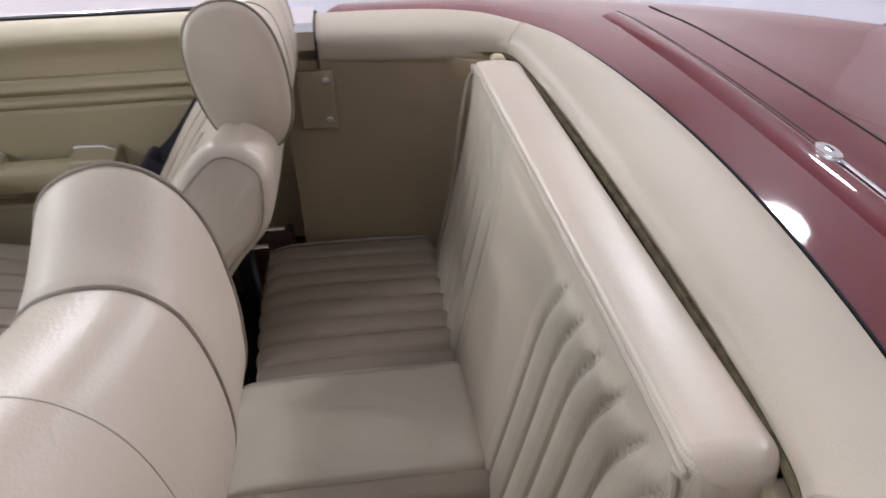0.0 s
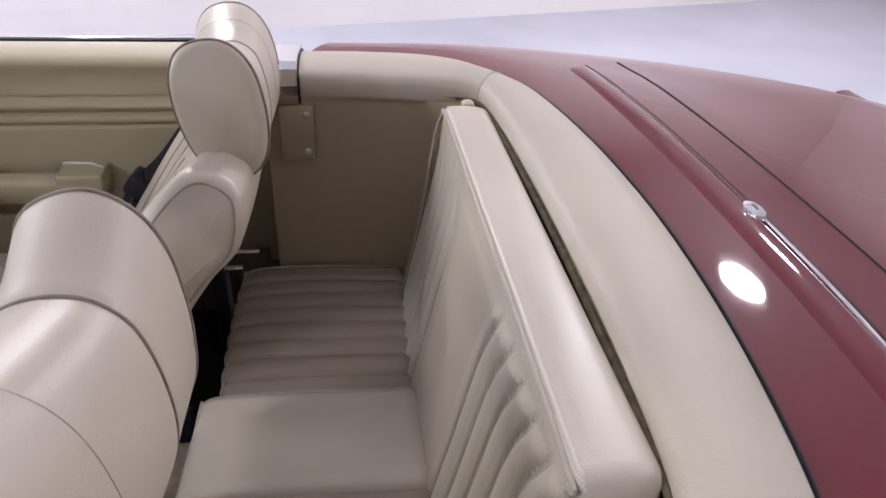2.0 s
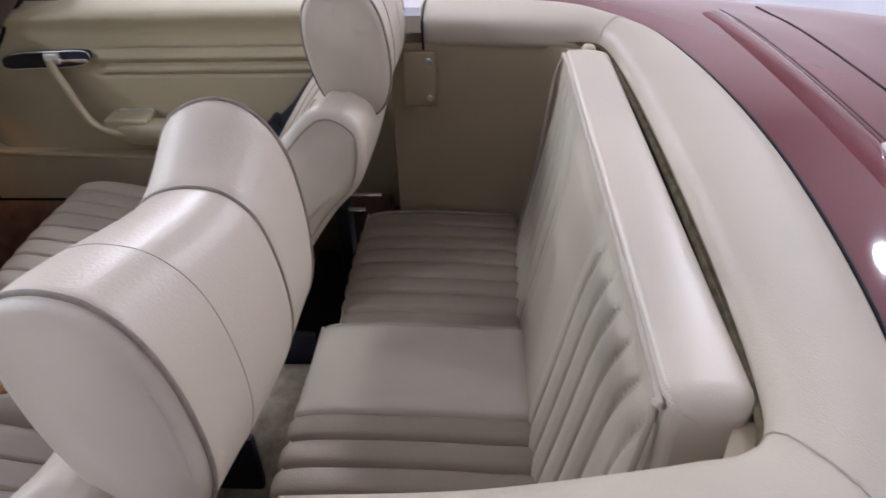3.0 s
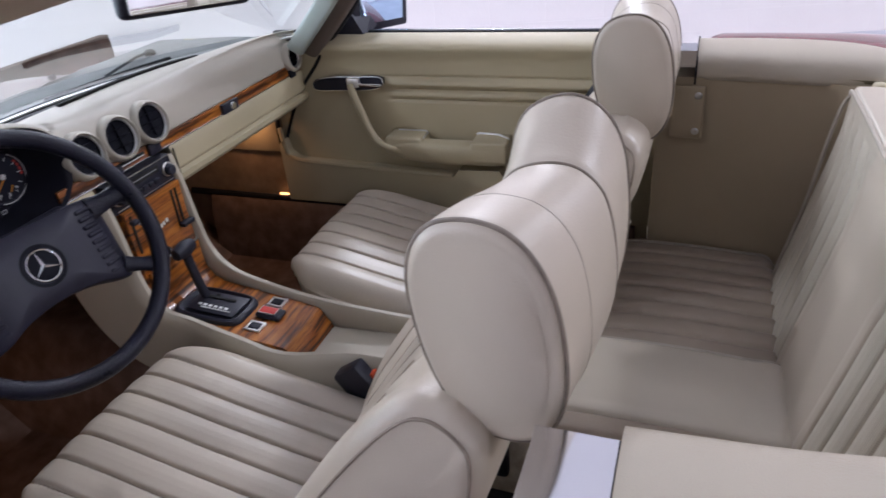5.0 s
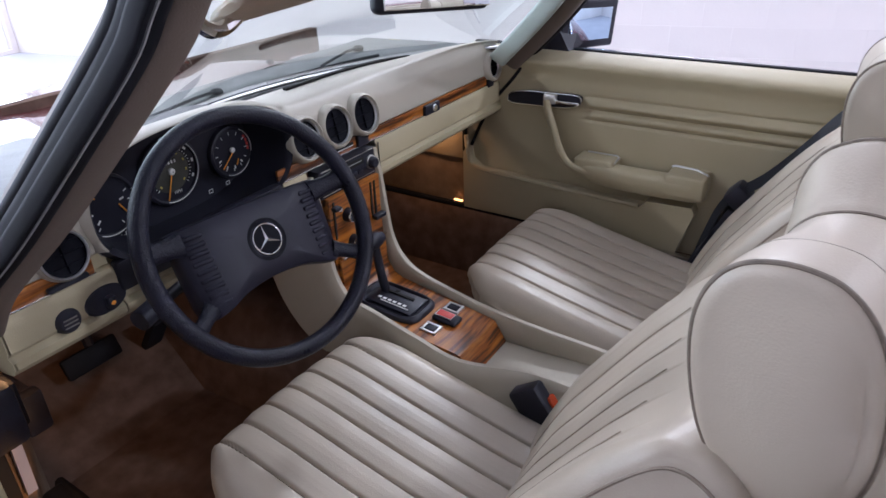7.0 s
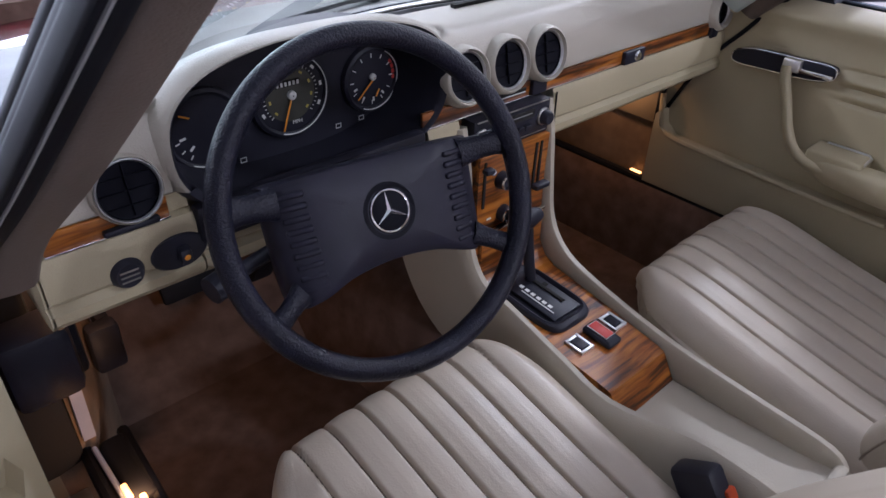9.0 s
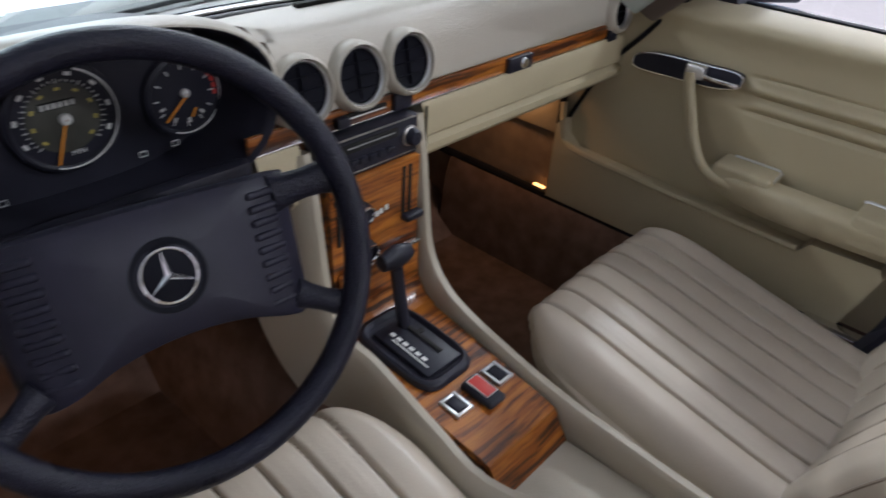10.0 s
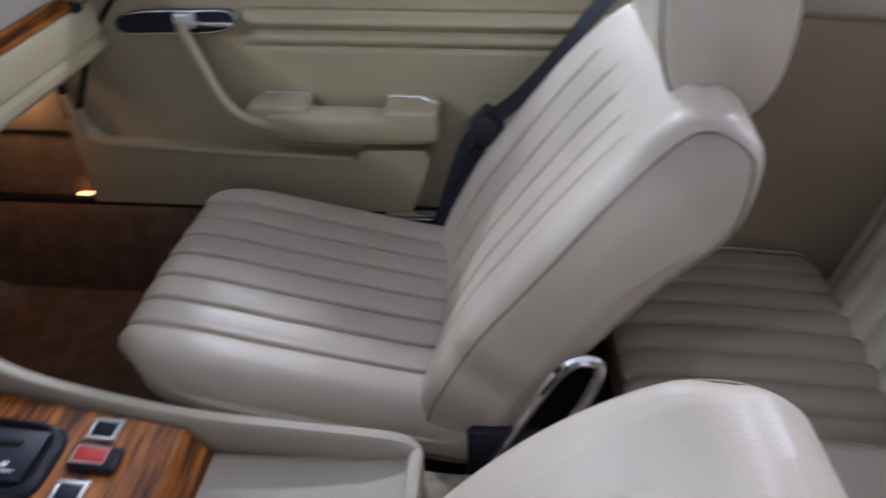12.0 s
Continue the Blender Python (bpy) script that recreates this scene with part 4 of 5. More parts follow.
part("pocket", loft([[(x, y, z) for y, z in ((0.326, 0.63), (0.318, 0.595), (0.29, 0.573), (0.08, 0.566), (-0.19, 0.558), (-0.205, 0.577), (-0.316, 0.581), (-0.325, 0.565), (-0.29, 0.448), (0.334, 0.448), (0.334, 0.62))] for x in (0.672, 0.634, 0.628)]), vinyl, door, "raised cream map pocket")
part("pocket_piping", tube(smooth_line([(0.646, 0.334, 0.665), (0.640, 0.322, 0.61), (0.634, 0.29, 0.577), (0.629, 0.08, 0.568), (0.629, -0.186, 0.560)], 40), 0.007), vinyl, door)
part("handle_plate", loft([[(x, y, z) for y, z in [(0.098 + 0.102 * math.copysign(abs(math.cos(a)) ** 0.5, math.cos(a)), 0.7965 - 0.02 * math.cos(a) * 0.35 + 0.0165 * math.copysign(abs(math.sin(a)) ** 0.6, math.sin(a))) for a in (2 * math.pi * k / 40 for k in range(40))]] for x in (0.668, 0.651, 0.648)]), black, door, "black recessed handle plate")
part("handle_rim", tube([(0.650, 0.098 + 0.104 * math.copysign(abs(math.cos(a)) ** 0.5, math.cos(a)), 0.7965 - 0.02 * math.cos(a) * 0.35 + 0.018 * math.copysign(abs(math.sin(a)) ** 0.6, math.sin(a))) for a in (2 * math.pi * k / 60 for k in range(60))], 0.0017, True), chrome, door, "chrome rim")
part("door_lever", box((0.642, 0.075, 0.803), (0.016, 0.036, 0.026), 0.005), satin, door, "chrome door lever")
part("lever_blade", box((0.640, 0.03, 0.797), (0.008, 0.07, 0.010), 0.003), chrome, door)
pull = smooth_line([(0.640, 0.083, 0.800), (0.636, 0.078, 0.775), (0.630, 0.060, 0.735), (0.622, 0.040, 0.690), (0.614, 0.015, 0.656), (0.610, -0.015, 0.640), (0.613, -0.05, 0.632), (0.618, -0.09, 0.628)], 44)
part("pull_strap", tube(pull, 0.0125, sides=12, flat=0.8), vinyl, door, "curved cream door pull")
RAIL = ((0.004, 0.618, 0.632, 0.650), (-0.02, 0.608, 0.618, 0.657), (-0.06, 0.601, 0.607, 0.659), (-0.12, 0.597, 0.603, 0.659), (-0.22, 0.596, 0.602, 0.659), (-0.31, 0.597, 0.604, 0.659), (-0.338, 0.600, 0.607, 0.657), (-0.346, 0.610, 0.612, 0.648))
arm = part("armrest", loft([[(x, y, z) for x, z in ((0.645, z0), (0.645, z1 - 0.003), (0.630, z1), (xi + 0.010, z1 - 0.001), (xi + 0.003, z1 - 0.006), (xi, z1 - 0.014), (xi + 0.003, z0 + 0.006), (xi + 0.012, z0))] for y, xi, z0, z1 in RAIL]), vinyl, door, "cream padded armrest", 55)
part("armrest_block", box((0.640, -0.064, 0.645), (0.068, 0.104, 0.048), 0.007, 3), vinyl, arm)
part("armrest_block", box((0.636, -0.297, 0.641), (0.076, 0.094, 0.056), 0.007, 3), vinyl, arm)
part("armrest_trim", tube([(0.664, -0.030, 0.6695), (0.664, -0.108, 0.6695), (0.658, -0.1155, 0.667), (0.622, -0.1155, 0.664)], 0.0030), satin, arm, "chrome edge")
part("armrest_trim", tube([(0.664, -0.250, 0.667), (0.664, -0.258, 0.6695), (0.660, -0.31, 0.6695), (0.636, -0.343, 0.668)], 0.0034), satin, arm, "chrome edge")
part("front_edge_seal", tube(smooth_line([(0.662, 0.150, 0.897), (0.664, 0.195, 0.838), (0.666, 0.245, 0.78), (0.667, 0.295, 0.70), (0.667, 0.328, 0.63)], 24), 0.0045), rubber, door, "black seal along the front edge")

# door mirror
mir = thing("door_mirror", (0.76, 0.10, 0.91), "black door mirror with bluish glass", "mirror")
mm = Matrix.Translation((0.800, 0.045, 0.966)) @ Euler((radians(3), radians(4), radians(-21))).to_matrix().to_4x4()
hs = box((0, 0.03, 0), (0.205, 0.07, 0.125), 0.009, 3)
hs.transform(mm)
part("housing", hs, black, mir)
mg = box((0, -0.0055, 0), (0.158, 0.003, 0.082), 0.001, 2)
mg.transform(mm)
part("mirror_glass", mg, mirror_blue, mir, "silvered mirror glass")
part("foot", loft([[(0.70, 0.16, 0.905), (0.70, 0.05, 0.905), (0.70, 0.09, 0.975), (0.70, 0.14, 0.975)], [(0.80, 0.12, 0.925), (0.80, 0.05, 0.925), (0.80, 0.06, 0.985), (0.80, 0.11, 0.985)]]), black, mir)

# open driver door, swung out on its front hinges
DM = Matrix.Translation((-0.735, 0.262, 0)) @ Matrix(((-0.94, -0.34, 0, 0), (-0.34, 0.94, 0, 0), (0, 0, 1, 0), (0, 0, 0, 1)))


def on_door(bm):
    bm.transform(DM)
    return bm


card = []
for k in range(41):
    u = 0.98 * k / 40
    card.append([(u, dy, z) for dy, z in ((0.03, 0.40), (0.0, 0.41), (0.0, 0.60), (0.0, 0.742), (0.006, 0.752), (-0.006, 0.766), (0.006, 0.780), (-0.010, 0.796), (0.006, 0.812), (0.0, 0.84), (-0.016, 0.895), (0.02, 0.912), (0.05, 0.912), (0.05, 0.40))])
dd = part("driver_door", on_door(loft(card)), vinyl, car, "open driver door with sewn cream vinyl card", 60)
part("door_skin", on_door(loft([[(u, 0.051, 0.915), (u, 0.11, 0.90), (u, 0.165, 0.86), (u, 0.185, 0.78), (u, 0.185, 0.5), (u, 0.16, 0.30), (u, 0.052, 0.30)] for u in (0.0, 0.5, 0.98)])), paint, dd, "maroon outer door skin")
part("armrest", on_door(loft([[(u, 0.0, z0), (u, 0.0, z1), (u, -0.05, z1), (u, -0.066, z1 - 0.012), (u, -0.06, z0 + 0.008)] for u, z0, z1 in ((0.30, 0.615, 0.632), (0.33, 0.60, 0.645), (0.62, 0.586, 0.646), (0.64, 0.60, 0.63))])), vinyl, dd, "cream padded armrest")
part("pocket", on_door(loft([[(u, dy, z) for u, z in ((0.03, 0.60), (0.04, 0.565), (0.3, 0.556), (0.60, 0.55), (0.62, 0.42), (0.03, 0.42))] for dy in (0.001, -0.028, -0.034)])), vinyl, dd, "raised cream map pocket")

# ---- dashboard ----
dash = thing("dashboard", (0, 0.4, 0.72), "cream padded dashboard with wood strip and round vents", "dashboard")
DX0, DX1 = -0.675, 0.69


def dash_section(x):
    hood = math.exp(-(abs((x + 0.322) / 0.185)) ** 4)
    droop = 0.02 * max(0, (abs(x) - 0.45) / 0.24) ** 2 + 0.006 * min(1.0, max(0.0, (-x - 0.36) / 0.22))
    pts = [(0.62, 0.905), (0.55, 0.925), (0.46, 0.940 + 0.012 * hood), (0.38, 0.948 + 0.026 * hood), (0.31, 0.948 + 0.042 * hood), (0.272, 0.938 + 0.046 * hood), (0.253, 0.915 + 0.03 * hood), (0.247, 0.885), (0.244, 0.858), (0.246, 0.853)]
    deep = (max(0.30, 0.49 - 0.60 * x * x) - 0.247) / 0.373
    return [(x, 0.247 + (y - 0.247) * (deep if y > 0.31 else 1 + (deep - 1) * max(0, y - 0.247) / 0.063), z - droop * max(0.0, (z - 0.858) / 0.085)) for y, z in pts]


def dash_low(x):
    return [(x, y, z) for y, z in ((0.246, 0.853), (0.250, 0.850), (0.250, 0.829), (0.240, 0.826), (0.236, 0.815), (0.236, 0.776), (0.241, 0.770), (0.232, 0.763), (0.232, 0.752), (0.242, 0.741), (0.27, 0.735), (0.45, 0.74), (0.62, 0.76))]


xs = [DX0 + (DX1 - DX0) * k / 90 for k in range(91)]
CL0, CL1 = -0.528, -0.118
bm = bmesh.new()
for run in ([x for x in xs if x < CL0 + 0.010], [x for x in xs if x > CL1 - 0.004]):
    rows = [[bm.verts.new(p) for p in smooth_line(dash_section(x), 40)] for x in run]
    for a, b in zip(rows, rows[1:]):
        for i in range(39):
            bm.faces.new((a[i], a[i + 1], b[i + 1], b[i]))
run = [x for x in xs if CL0 - 0.01 < x < CL1 + 0.01]
rows = [[bm.verts.new(p) for p in smooth_line(dash_section(x), 40)[:18]] for x in run]
for a, b in zip(rows, rows[1:]):
    for i in range(17):
        bm.faces.new((a[i], a[i + 1], b[i + 1], b[i]))
for run in ([x for x in xs if -0.560 < x < -0.495], [x for x in xs if -0.142 < x < -0.090]):
    rows = [[bm.verts.new(p) for p in smooth_line(dash_section(x), 40)[17:23]] for x in run]
    for a, b in zip(rows, rows[1:]):
        for i in range(5):
            bm.faces.new((a[i], a[i + 1], b[i + 1], b[i]))
part("dash_pad", bm, vinyl_dash, dash, "cream padded dash top", 60)
part("lower_dash", loft([dash_low(x) for x in xs if x > 0.108], closed=False), vinyl, dash, "cream glove box lid", 30)
part("lower_dash", loft([dash_low(x) for x in xs if x < CL0 + 0.03], closed=False), vinyl, dash, "cream lower panel", 30)
part("lower_dash", loft([[(x, 0.26, 0.786), (x, 0.240, 0.785)] + dash_low(x)[5:] for x in [CL0 + 0.022 + (CL1 - CL0 - 0.02) * k / 20 for k in range(21)]], closed=False), vinyl, dash, "cream lower panel", 30)
part("lower_dash", loft([dash_low(x) for x in xs if -0.170 < x < -0.085], closed=False), vinyl, dash, "cream lower panel", 30)
for x, s in ((DX0, -1), (DX1, 1)):
    ring = dash_section(x) + dash_low(x)[1:] + [(x, 0.62, 0.905)]
    part("end_panel", loft([[(x + s * 0.002 + e, p[1], p[2]) for p in ring] for e in (0, -s * 0.004)]), vinyl, dash)
part("lid_gap", tube([(0.118, 0.234, 0.822), (0.118, 0.2335, 0.78), (0.118, 0.231, 0.75)], 0.0015), gap_black, dash)
slot = smooth_line([(0.005, 0.372, 0.9478), (0.15, 0.370, 0.948), (0.28, 0.350, 0.948), (0.36, 0.318, 0.947)], 30)
part("dash_slot", loft([[(p.x, p.y - 0.005, p.z - 0.004), (p.x, p.y + 0.005, p.z - 0.004), (p.x, p.y + 0.005, p.z + 0.0015), (p.x, p.y - 0.005, p.z + 0.0015)] for p in slot]), void, dash, "dark demister slot")
part("wood_strip", box((-0.597, 0.2465, 0.8400), (0.13, 0.006, 0.023), 0.0015), wood, dash, "striped wood strip")
part("wood_strip", box((0.2625, 0.2465, 0.8400), (0.855, 0.006, 0.023), 0.0015), wood, dash, "striped wood strip")
part("chrome_line", box((0.2625, 0.2425, 0.8280), (0.855, 0.005, 0.0025), 0.001), chrome, dash)
part("chrome_line", box((-0.597, 0.2425, 0.8280), (0.13, 0.005, 0.0025), 0.001), chrome, dash)
gl = part("glove_lock", box((0.335, 0.240, 0.838), (0.060, 0.010, 0.024), 0.002), black, dash, "black glove box catch")
part("lock_barrel", turned((0.342, 0.234, 0.838), (0, -1, 0), [(0.001, 0.003), (0.007, 0.003), (0.009, 0.0), (0.009, -0.006)], 20), chrome, gl)
part("switch", box((0.075, 0.240, 0.840), (0.034, 0.010, 0.024), 0.003), black, dash)
part("switch", box((0.618, 0.240, 0.832), (0.028, 0.010, 0.022), 0.003), black, dash)
part("slider_slot", box((0.008, 0.2425, 0.841), (0.080, 0.004, 0.0055), 0.001), void, dash)
part("slider_line", box((0.008, 0.2408, 0.8375), (0.074, 0.002, 0.0012), 0), white_mark, dash)
part("slider_knob", box((-0.032, 0.237, 0.838), (0.020, 0.012, 0.014), 0.003), black, dash)
part("slider_knob", box((-0.575, 0.238, 0.834), (0.060, 0.010, 0.008), 0.003), black, dash)


def vent(x, z, r, tilt, proud, label, deep, wide=1.0):
    """A round air vent: padded collar, bored to a black core with a chrome ring, deep below its front."""
    nrm = Vector((0, -math.cos(tilt), math.sin(tilt)))
    c = Vector((x, 0.247 - proud, z))
    up = Vector((0, math.sin(tilt), math.cos(tilt)))
    v = part("vent", turned(c, nrm, [(r + 0.0125 * wide, -0.030), (r + 0.0110 * wide, -0.014), (r + 0.0085 * wide, -0.005), (r + 0.005 * wide, -0.0008), (r + 0.0025 * wide, 0.0), (r + 0.0010, -0.0018), (r, -0.006), (r - 0.0008, -deep - 0.004)], 56), vinyl_dash, dash, label)
    part("vent_ring", turned(c, nrm, [(r - 0.0002, -deep - 0.001), (r - 0.0004, -deep + 0.0030), (r - 0.0014, -deep + 0.0040), (r - 0.0024, -deep + 0.0028), (r - 0.0038, -deep - 0.002)], 56), satin, v, "thin chrome ring")
    part("vent_core", turned(c, nrm, [(r - 0.0036, -deep), (r - 0.0042, -deep - 0.003), (r * 0.6, -deep - 0.005), (0.0005, -deep - 0.0055)], 40), vent_black, v, "black louvred core")
    for q in (-0.45, 0, 0.45):
        w = (r - 0.005) * math.sqrt(1 - q * q)
        part("louvre", box(c + up * q * r - nrm * (deep + 0.0025), (2 * w, 0.004, 0.0010), 0.0005, turn=Euler((-tilt, 0, 0)).to_matrix()), vent_black, v)
    part("vane", box(c - nrm * (deep + 0.0025), (0.0012, 0.004, 1.6 * r), 0.0005, turn=Euler((-tilt, 0, 0)).to_matrix()), vent_black, v)
    return v


for vx in (-0.087, 0.0, 0.087):
    vent(vx, 0.892, 0.0365, radians(12), 0.0165, "round black vent in a deep cream collar", 0.0085, 0.7)
vent(-0.570, 0.876, 0.0345, radians(12), 0.013, "round black side vent", 0.001, 0.30)
vent(0.632, 0.872, 0.027, radians(8), 0.018, "round black side vent", 0.010)

# instrument cluster
cl = thing("instrument_cluster", (-0.322, 0.30, 0.80), "black instrument cluster with three round dials", "instrument cluster")
CX, CZ = -0.322, 0.900


def hood_ring(y, k, lift=0.0, n=64):
    out = []
    for i in range(n):
        a = 2 * math.pi * i / n
        ca, sa = math.cos(a), math.sin(a)
        px = 0.193 * math.copysign(abs(ca) ** 0.74, ca)
        pz = (0.093 if sa > 0 else 0.098) * math.copysign(abs(sa) ** 0.80, sa)
        out.append((CX + px * k, y, CZ + lift + pz * k))
    return out


HOOD = (hood_ring(0.36, 1.14, -0.045), hood_ring(0.31, 1.15, -0.022), hood_ring(0.27, 1.12, -0.006), hood_ring(0.246, 1.07), hood_ring(0.2375, 1.04), hood_ring(0.2365, 1.022))
part("hood", loft([ring[-2:] + ring[:38] for ring in HOOD], closed=False), vinyl_dash, cl, "cream padded hood")
part("shroud", loft([hood_ring(0.2365, 1.022), hood_ring(0.242, 1.0), hood_ring(0.25, 0.985), hood_ring(0.29, 0.96), hood_ring(0.338, 0.93), hood_ring(0.3395, 0.6), hood_ring(0.34, 0.2), hood_ring(0.34, 0.01)], caps=False), black, cl, "matt black shroud", 30)
part("lower_fascia", box((-0.338, 0.240, 0.808), (0.340, 0.022, 0.050), 0.008), black, cl, "black lower fascia")
part("lower_lip", loft([hood_ring(0.246, 1.075)[36:54], hood_ring(0.2325, 1.035)[36:54], hood_ring(0.236, 0.98)[36:54], hood_ring(0.25, 0.975)[36:54]], closed=False), black, cl, "black lower rim")


DIAL_Y = 0.334


def tick(parent, x, z, r, deg, size, mat, name="mark"):
    """A flat mark at a radius and angle on a dial face."""
    a = radians(deg)
    q = box((0, 0, 0), (size[0], 0.0006, size[1]), 0)
    q.transform(Matrix.Translation((x + r * math.cos(a), DIAL_Y - 0.0022, z + r * math.sin(a))) @ Euler((0, -a, 0)).to_matrix().to_4x4())
    return part(name, q, mat, parent)


def needle_at(parent, x, z, deg, length, width=0.0024):
    q = box((length * 0.42, 0, 0), (length, 0.0012, width), 0.0004)
    q.transform(Matrix.Translation((x, DIAL_Y - 0.006, z)) @ Euler((0, -radians(deg), 0)).to_matrix().to_4x4())
    part("needle", q, orange_mark, parent, "orange needle")


def dial(x, z, r, label, a0=-105, a1=85):
    d = part("dial", turned((x, DIAL_Y, z), (0, -1, 0), [(0.001, 0.001), (r - 0.003, 0.001), (r - 0.003, 0.004), (r, 0.006), (r + 0.004, 0.004), (r + 0.005, -0.004)], 56), black, cl, label)
    # bright arc from a0 to a1 only, not the whole rim
    arc = [(x + (r - 0.001) * math.cos(q), DIAL_Y - 0.0065, z + (r - 0.001) * math.sin(q)) for q in (radians(a0 + (a1 - a0) * k / 40) for k in range(41))]
    part("dial_rim", tube(arc, 0.0009, sides=6), white_mark, d, "thin bright arc on part of the rim")
    return d


def hub(parent, x, z, r=0.006):
    # white carries the bright reflection on the hub
    part("hub", turned((x, DIAL_Y - 0.003, z), (0, -1, 0), [(r, 0), (r, 0.004), (r * 0.66, 0.006), (0.001, 0.0065)], 20), white_mark, parent)


sp = dial(-0.318, 0.890, 0.054, "large speedometer dial", -110, 70)
for k in range(33):
    deg = 222 - 264 * k / 32
    tick(sp, -0.318, 0.890, 0.0395, deg, (0.0045 if k % 4 == 0 else 0.0025, 0.0010), white_mark)
    if k % 4 == 2:
        tick(sp, -0.318, 0.890, 0.0465, deg, (0.0038, 0.0062), white_mark, "number_bar")
    if k % 4 == 0:
        tick(sp, -0.318, 0.890, 0.0315, deg, (0.0030, 0.0048), amber_mark, "number_bar")
part("inner_face", turned((-0.318, DIAL_Y - 0.0012, 0.890), (0, -1, 0), [(0.037, 0), (0.0365, 0.0004), (0.001, 0.0004)], 48), dial_face, sp, "olive black inner face")
needle_at(sp, -0.318, 0.890, 250, 0.054)
hub(sp, -0.318, 0.890)
od = part("odometer", box((-0.322, 0.332, 0.906), (0.036, 0.003, 0.008), 0.0005), void, sp)
for k in range(6):
    part("digit_bar", box((-0.337 + 0.006 * k, 0.3302, 0.906), (0.003, 0.001, 0.0055), 0), white_mark, od)
ck = dial(-0.186, 0.882, 0.044, "round clock and rev counter dial", -115, 60)
for k in range(12):
    tick(ck, -0.186, 0.882, 0.034, 30 * k, (0.006, 0.0014), white_mark)
for k in range(4):
    tick(ck, -0.186, 0.882, 0.039, -5 + 12 * k, (0.005, 0.0060), red_mark)
for deg in (200, 240, 275, 310):
    tick(ck, -0.186, 0.882, 0.030, deg, (0.006, 0.003), white_mark, "number_bar")
needle_at(ck, -0.186, 0.882, 222, 0.040)
needle_at(ck, -0.176, 0.866, 240, 0.012)
hub(ck, -0.186, 0.886, 0.005)
g3 = dial(-0.440, 0.874, 0.048, "round dial with fuel and temperature gauges", -120, 20)
for deg, rr in ((-60, 0.038), (-30, 0.038), (0, 0.038), (25, 0.038), (195, 0.038), (215, 0.038), (235, 0.038)):
    tick(g3, -0.440, 0.874, rr, deg, (0.006, 0.0016), white_mark)
for deg, rr in ((190, 0.030), (10, 0.026), (225, 0.028)):
    tick(g3, -0.440, 0.874, rr, deg, (0.008, 0.003), white_mark, "number_bar")
needle_at(g3, -0.422, 0.872, -60, 0.020)
needle_at(g3, -0.470, 0.900, -25, 0.014)
txt = bpy.data.curves.new("mph", "FONT")
txt.body, txt.size, txt.align_x, txt.extrude = "MPH", 0.0075, "CENTER", 0.0002
tob = new("dial_text", txt)
tob.matrix_world = Matrix.Translation((-0.312, 0.3305, 0.8495)) @ Euler((radians(90), 0, 0)).to_matrix().to_4x4()
tob.data.materials.append(white_mark)
tob.parent = sp
tob.matrix_parent_inverse = Matrix.Identity(4)
for k, (wx, wz) in enumerate(((-0.455, 0.822), (-0.425, 0.820), (-0.395, 0.818), (-0.245, 0.826), (-0.205, 0.828), (-0.165, 0.830))):
    part("warning_symbol", merged(box((wx, 0.334, wz + 0.003), (0.009, 0.001, 0.0009), 0), box((wx, 0.334, wz - 0.003), (0.009, 0.001, 0.0009), 0), box((wx - 0.004, 0.334, wz), (0.0009, 0.001, 0.006), 0), box((wx + 0.004, 0.334, wz), (0.0009, 0.001, 0.006), 0)), white_mark, cl)

# light switch, ignition
ls = part("light_switch", loft([[(-0.533 + rr * math.cos(a), 0.240 - h, 0.785 + 0.68 * rr * math.sin(a)) for a in (2 * math.pi * k / 36 for k in range(36))] for rr, h in ((0.034, -0.01), (0.034, 0.003), (0.031, 0.006), (0.001, 0.006))]), black, dash, "black light switch plate with orange lamp")
part("rotary_knob", box((-0.530, 0.229, 0.782), (0.014, 0.014, 0.020), 0.004), black, ls)
part("pilot_lamp", disc((-0.530, 0.2205, 0.782), (0, -1, 0), 0.004, 0.003), orange_mark, ls)
ig = part("ignition_lock", turned((-0.592, 0.240, 0.782), (0, -1, 0), [(0.001, 0.012), (0.010, 0.012), (0.014, 0.012), (0.017, 0.008), (0.020, 0.0), (0.020, -0.006)], 36), black, dash, "round black ignition lock")
for q in (-0.006, 0, 0.006):
    part("lock_bar", box((-0.592, 0.2275, 0.782 + q), (0.020, 0.001, 0.0018), 0), steel, ig)

# column stalk
col = thing("steering_column", (-0.35, 0.25, 0.78), "black steering column shroud with stalk", "steering column")
part("shroud", tube([(-0.348, 0.13, 0.805), (-0.345, 0.24, 0.765), (-0.343, 0.34, 0.73)], 0.042, sides=20), black, col)
part("stalk", tube(smooth_line([(-0.37, 0.19, 0.785), (-0.44, 0.18, 0.780), (-0.515, 0.165, 0.775)], 14), 0.009, sides=10), black, col, "black control stalk")
part("stalk_tip", tube([(-0.50, 0.168, 0.776), (-0.535, 0.160, 0.773)], 0.016, sides=14), black, col)

# ---- steering wheel ----
WC = Vector((-0.35, 0.087, 0.846))
WM = Matrix(((0.99297, 0.0, -0.1184), (-0.10596, 0.44620, -0.88864), (0.05283, 0.89493, 0.44306))).to_4x4()
WM = Matrix.Translation(WC) @ WM @ Euler((0, 0, radians(-3.5))).to_matrix().to_4x4()
sw = thing("steering_wheel", tuple(WC), "black four-spoke steering wheel with padded centre", "steering wheel")


def on_wheel(bm):
    bm.transform(WM)
    return bm


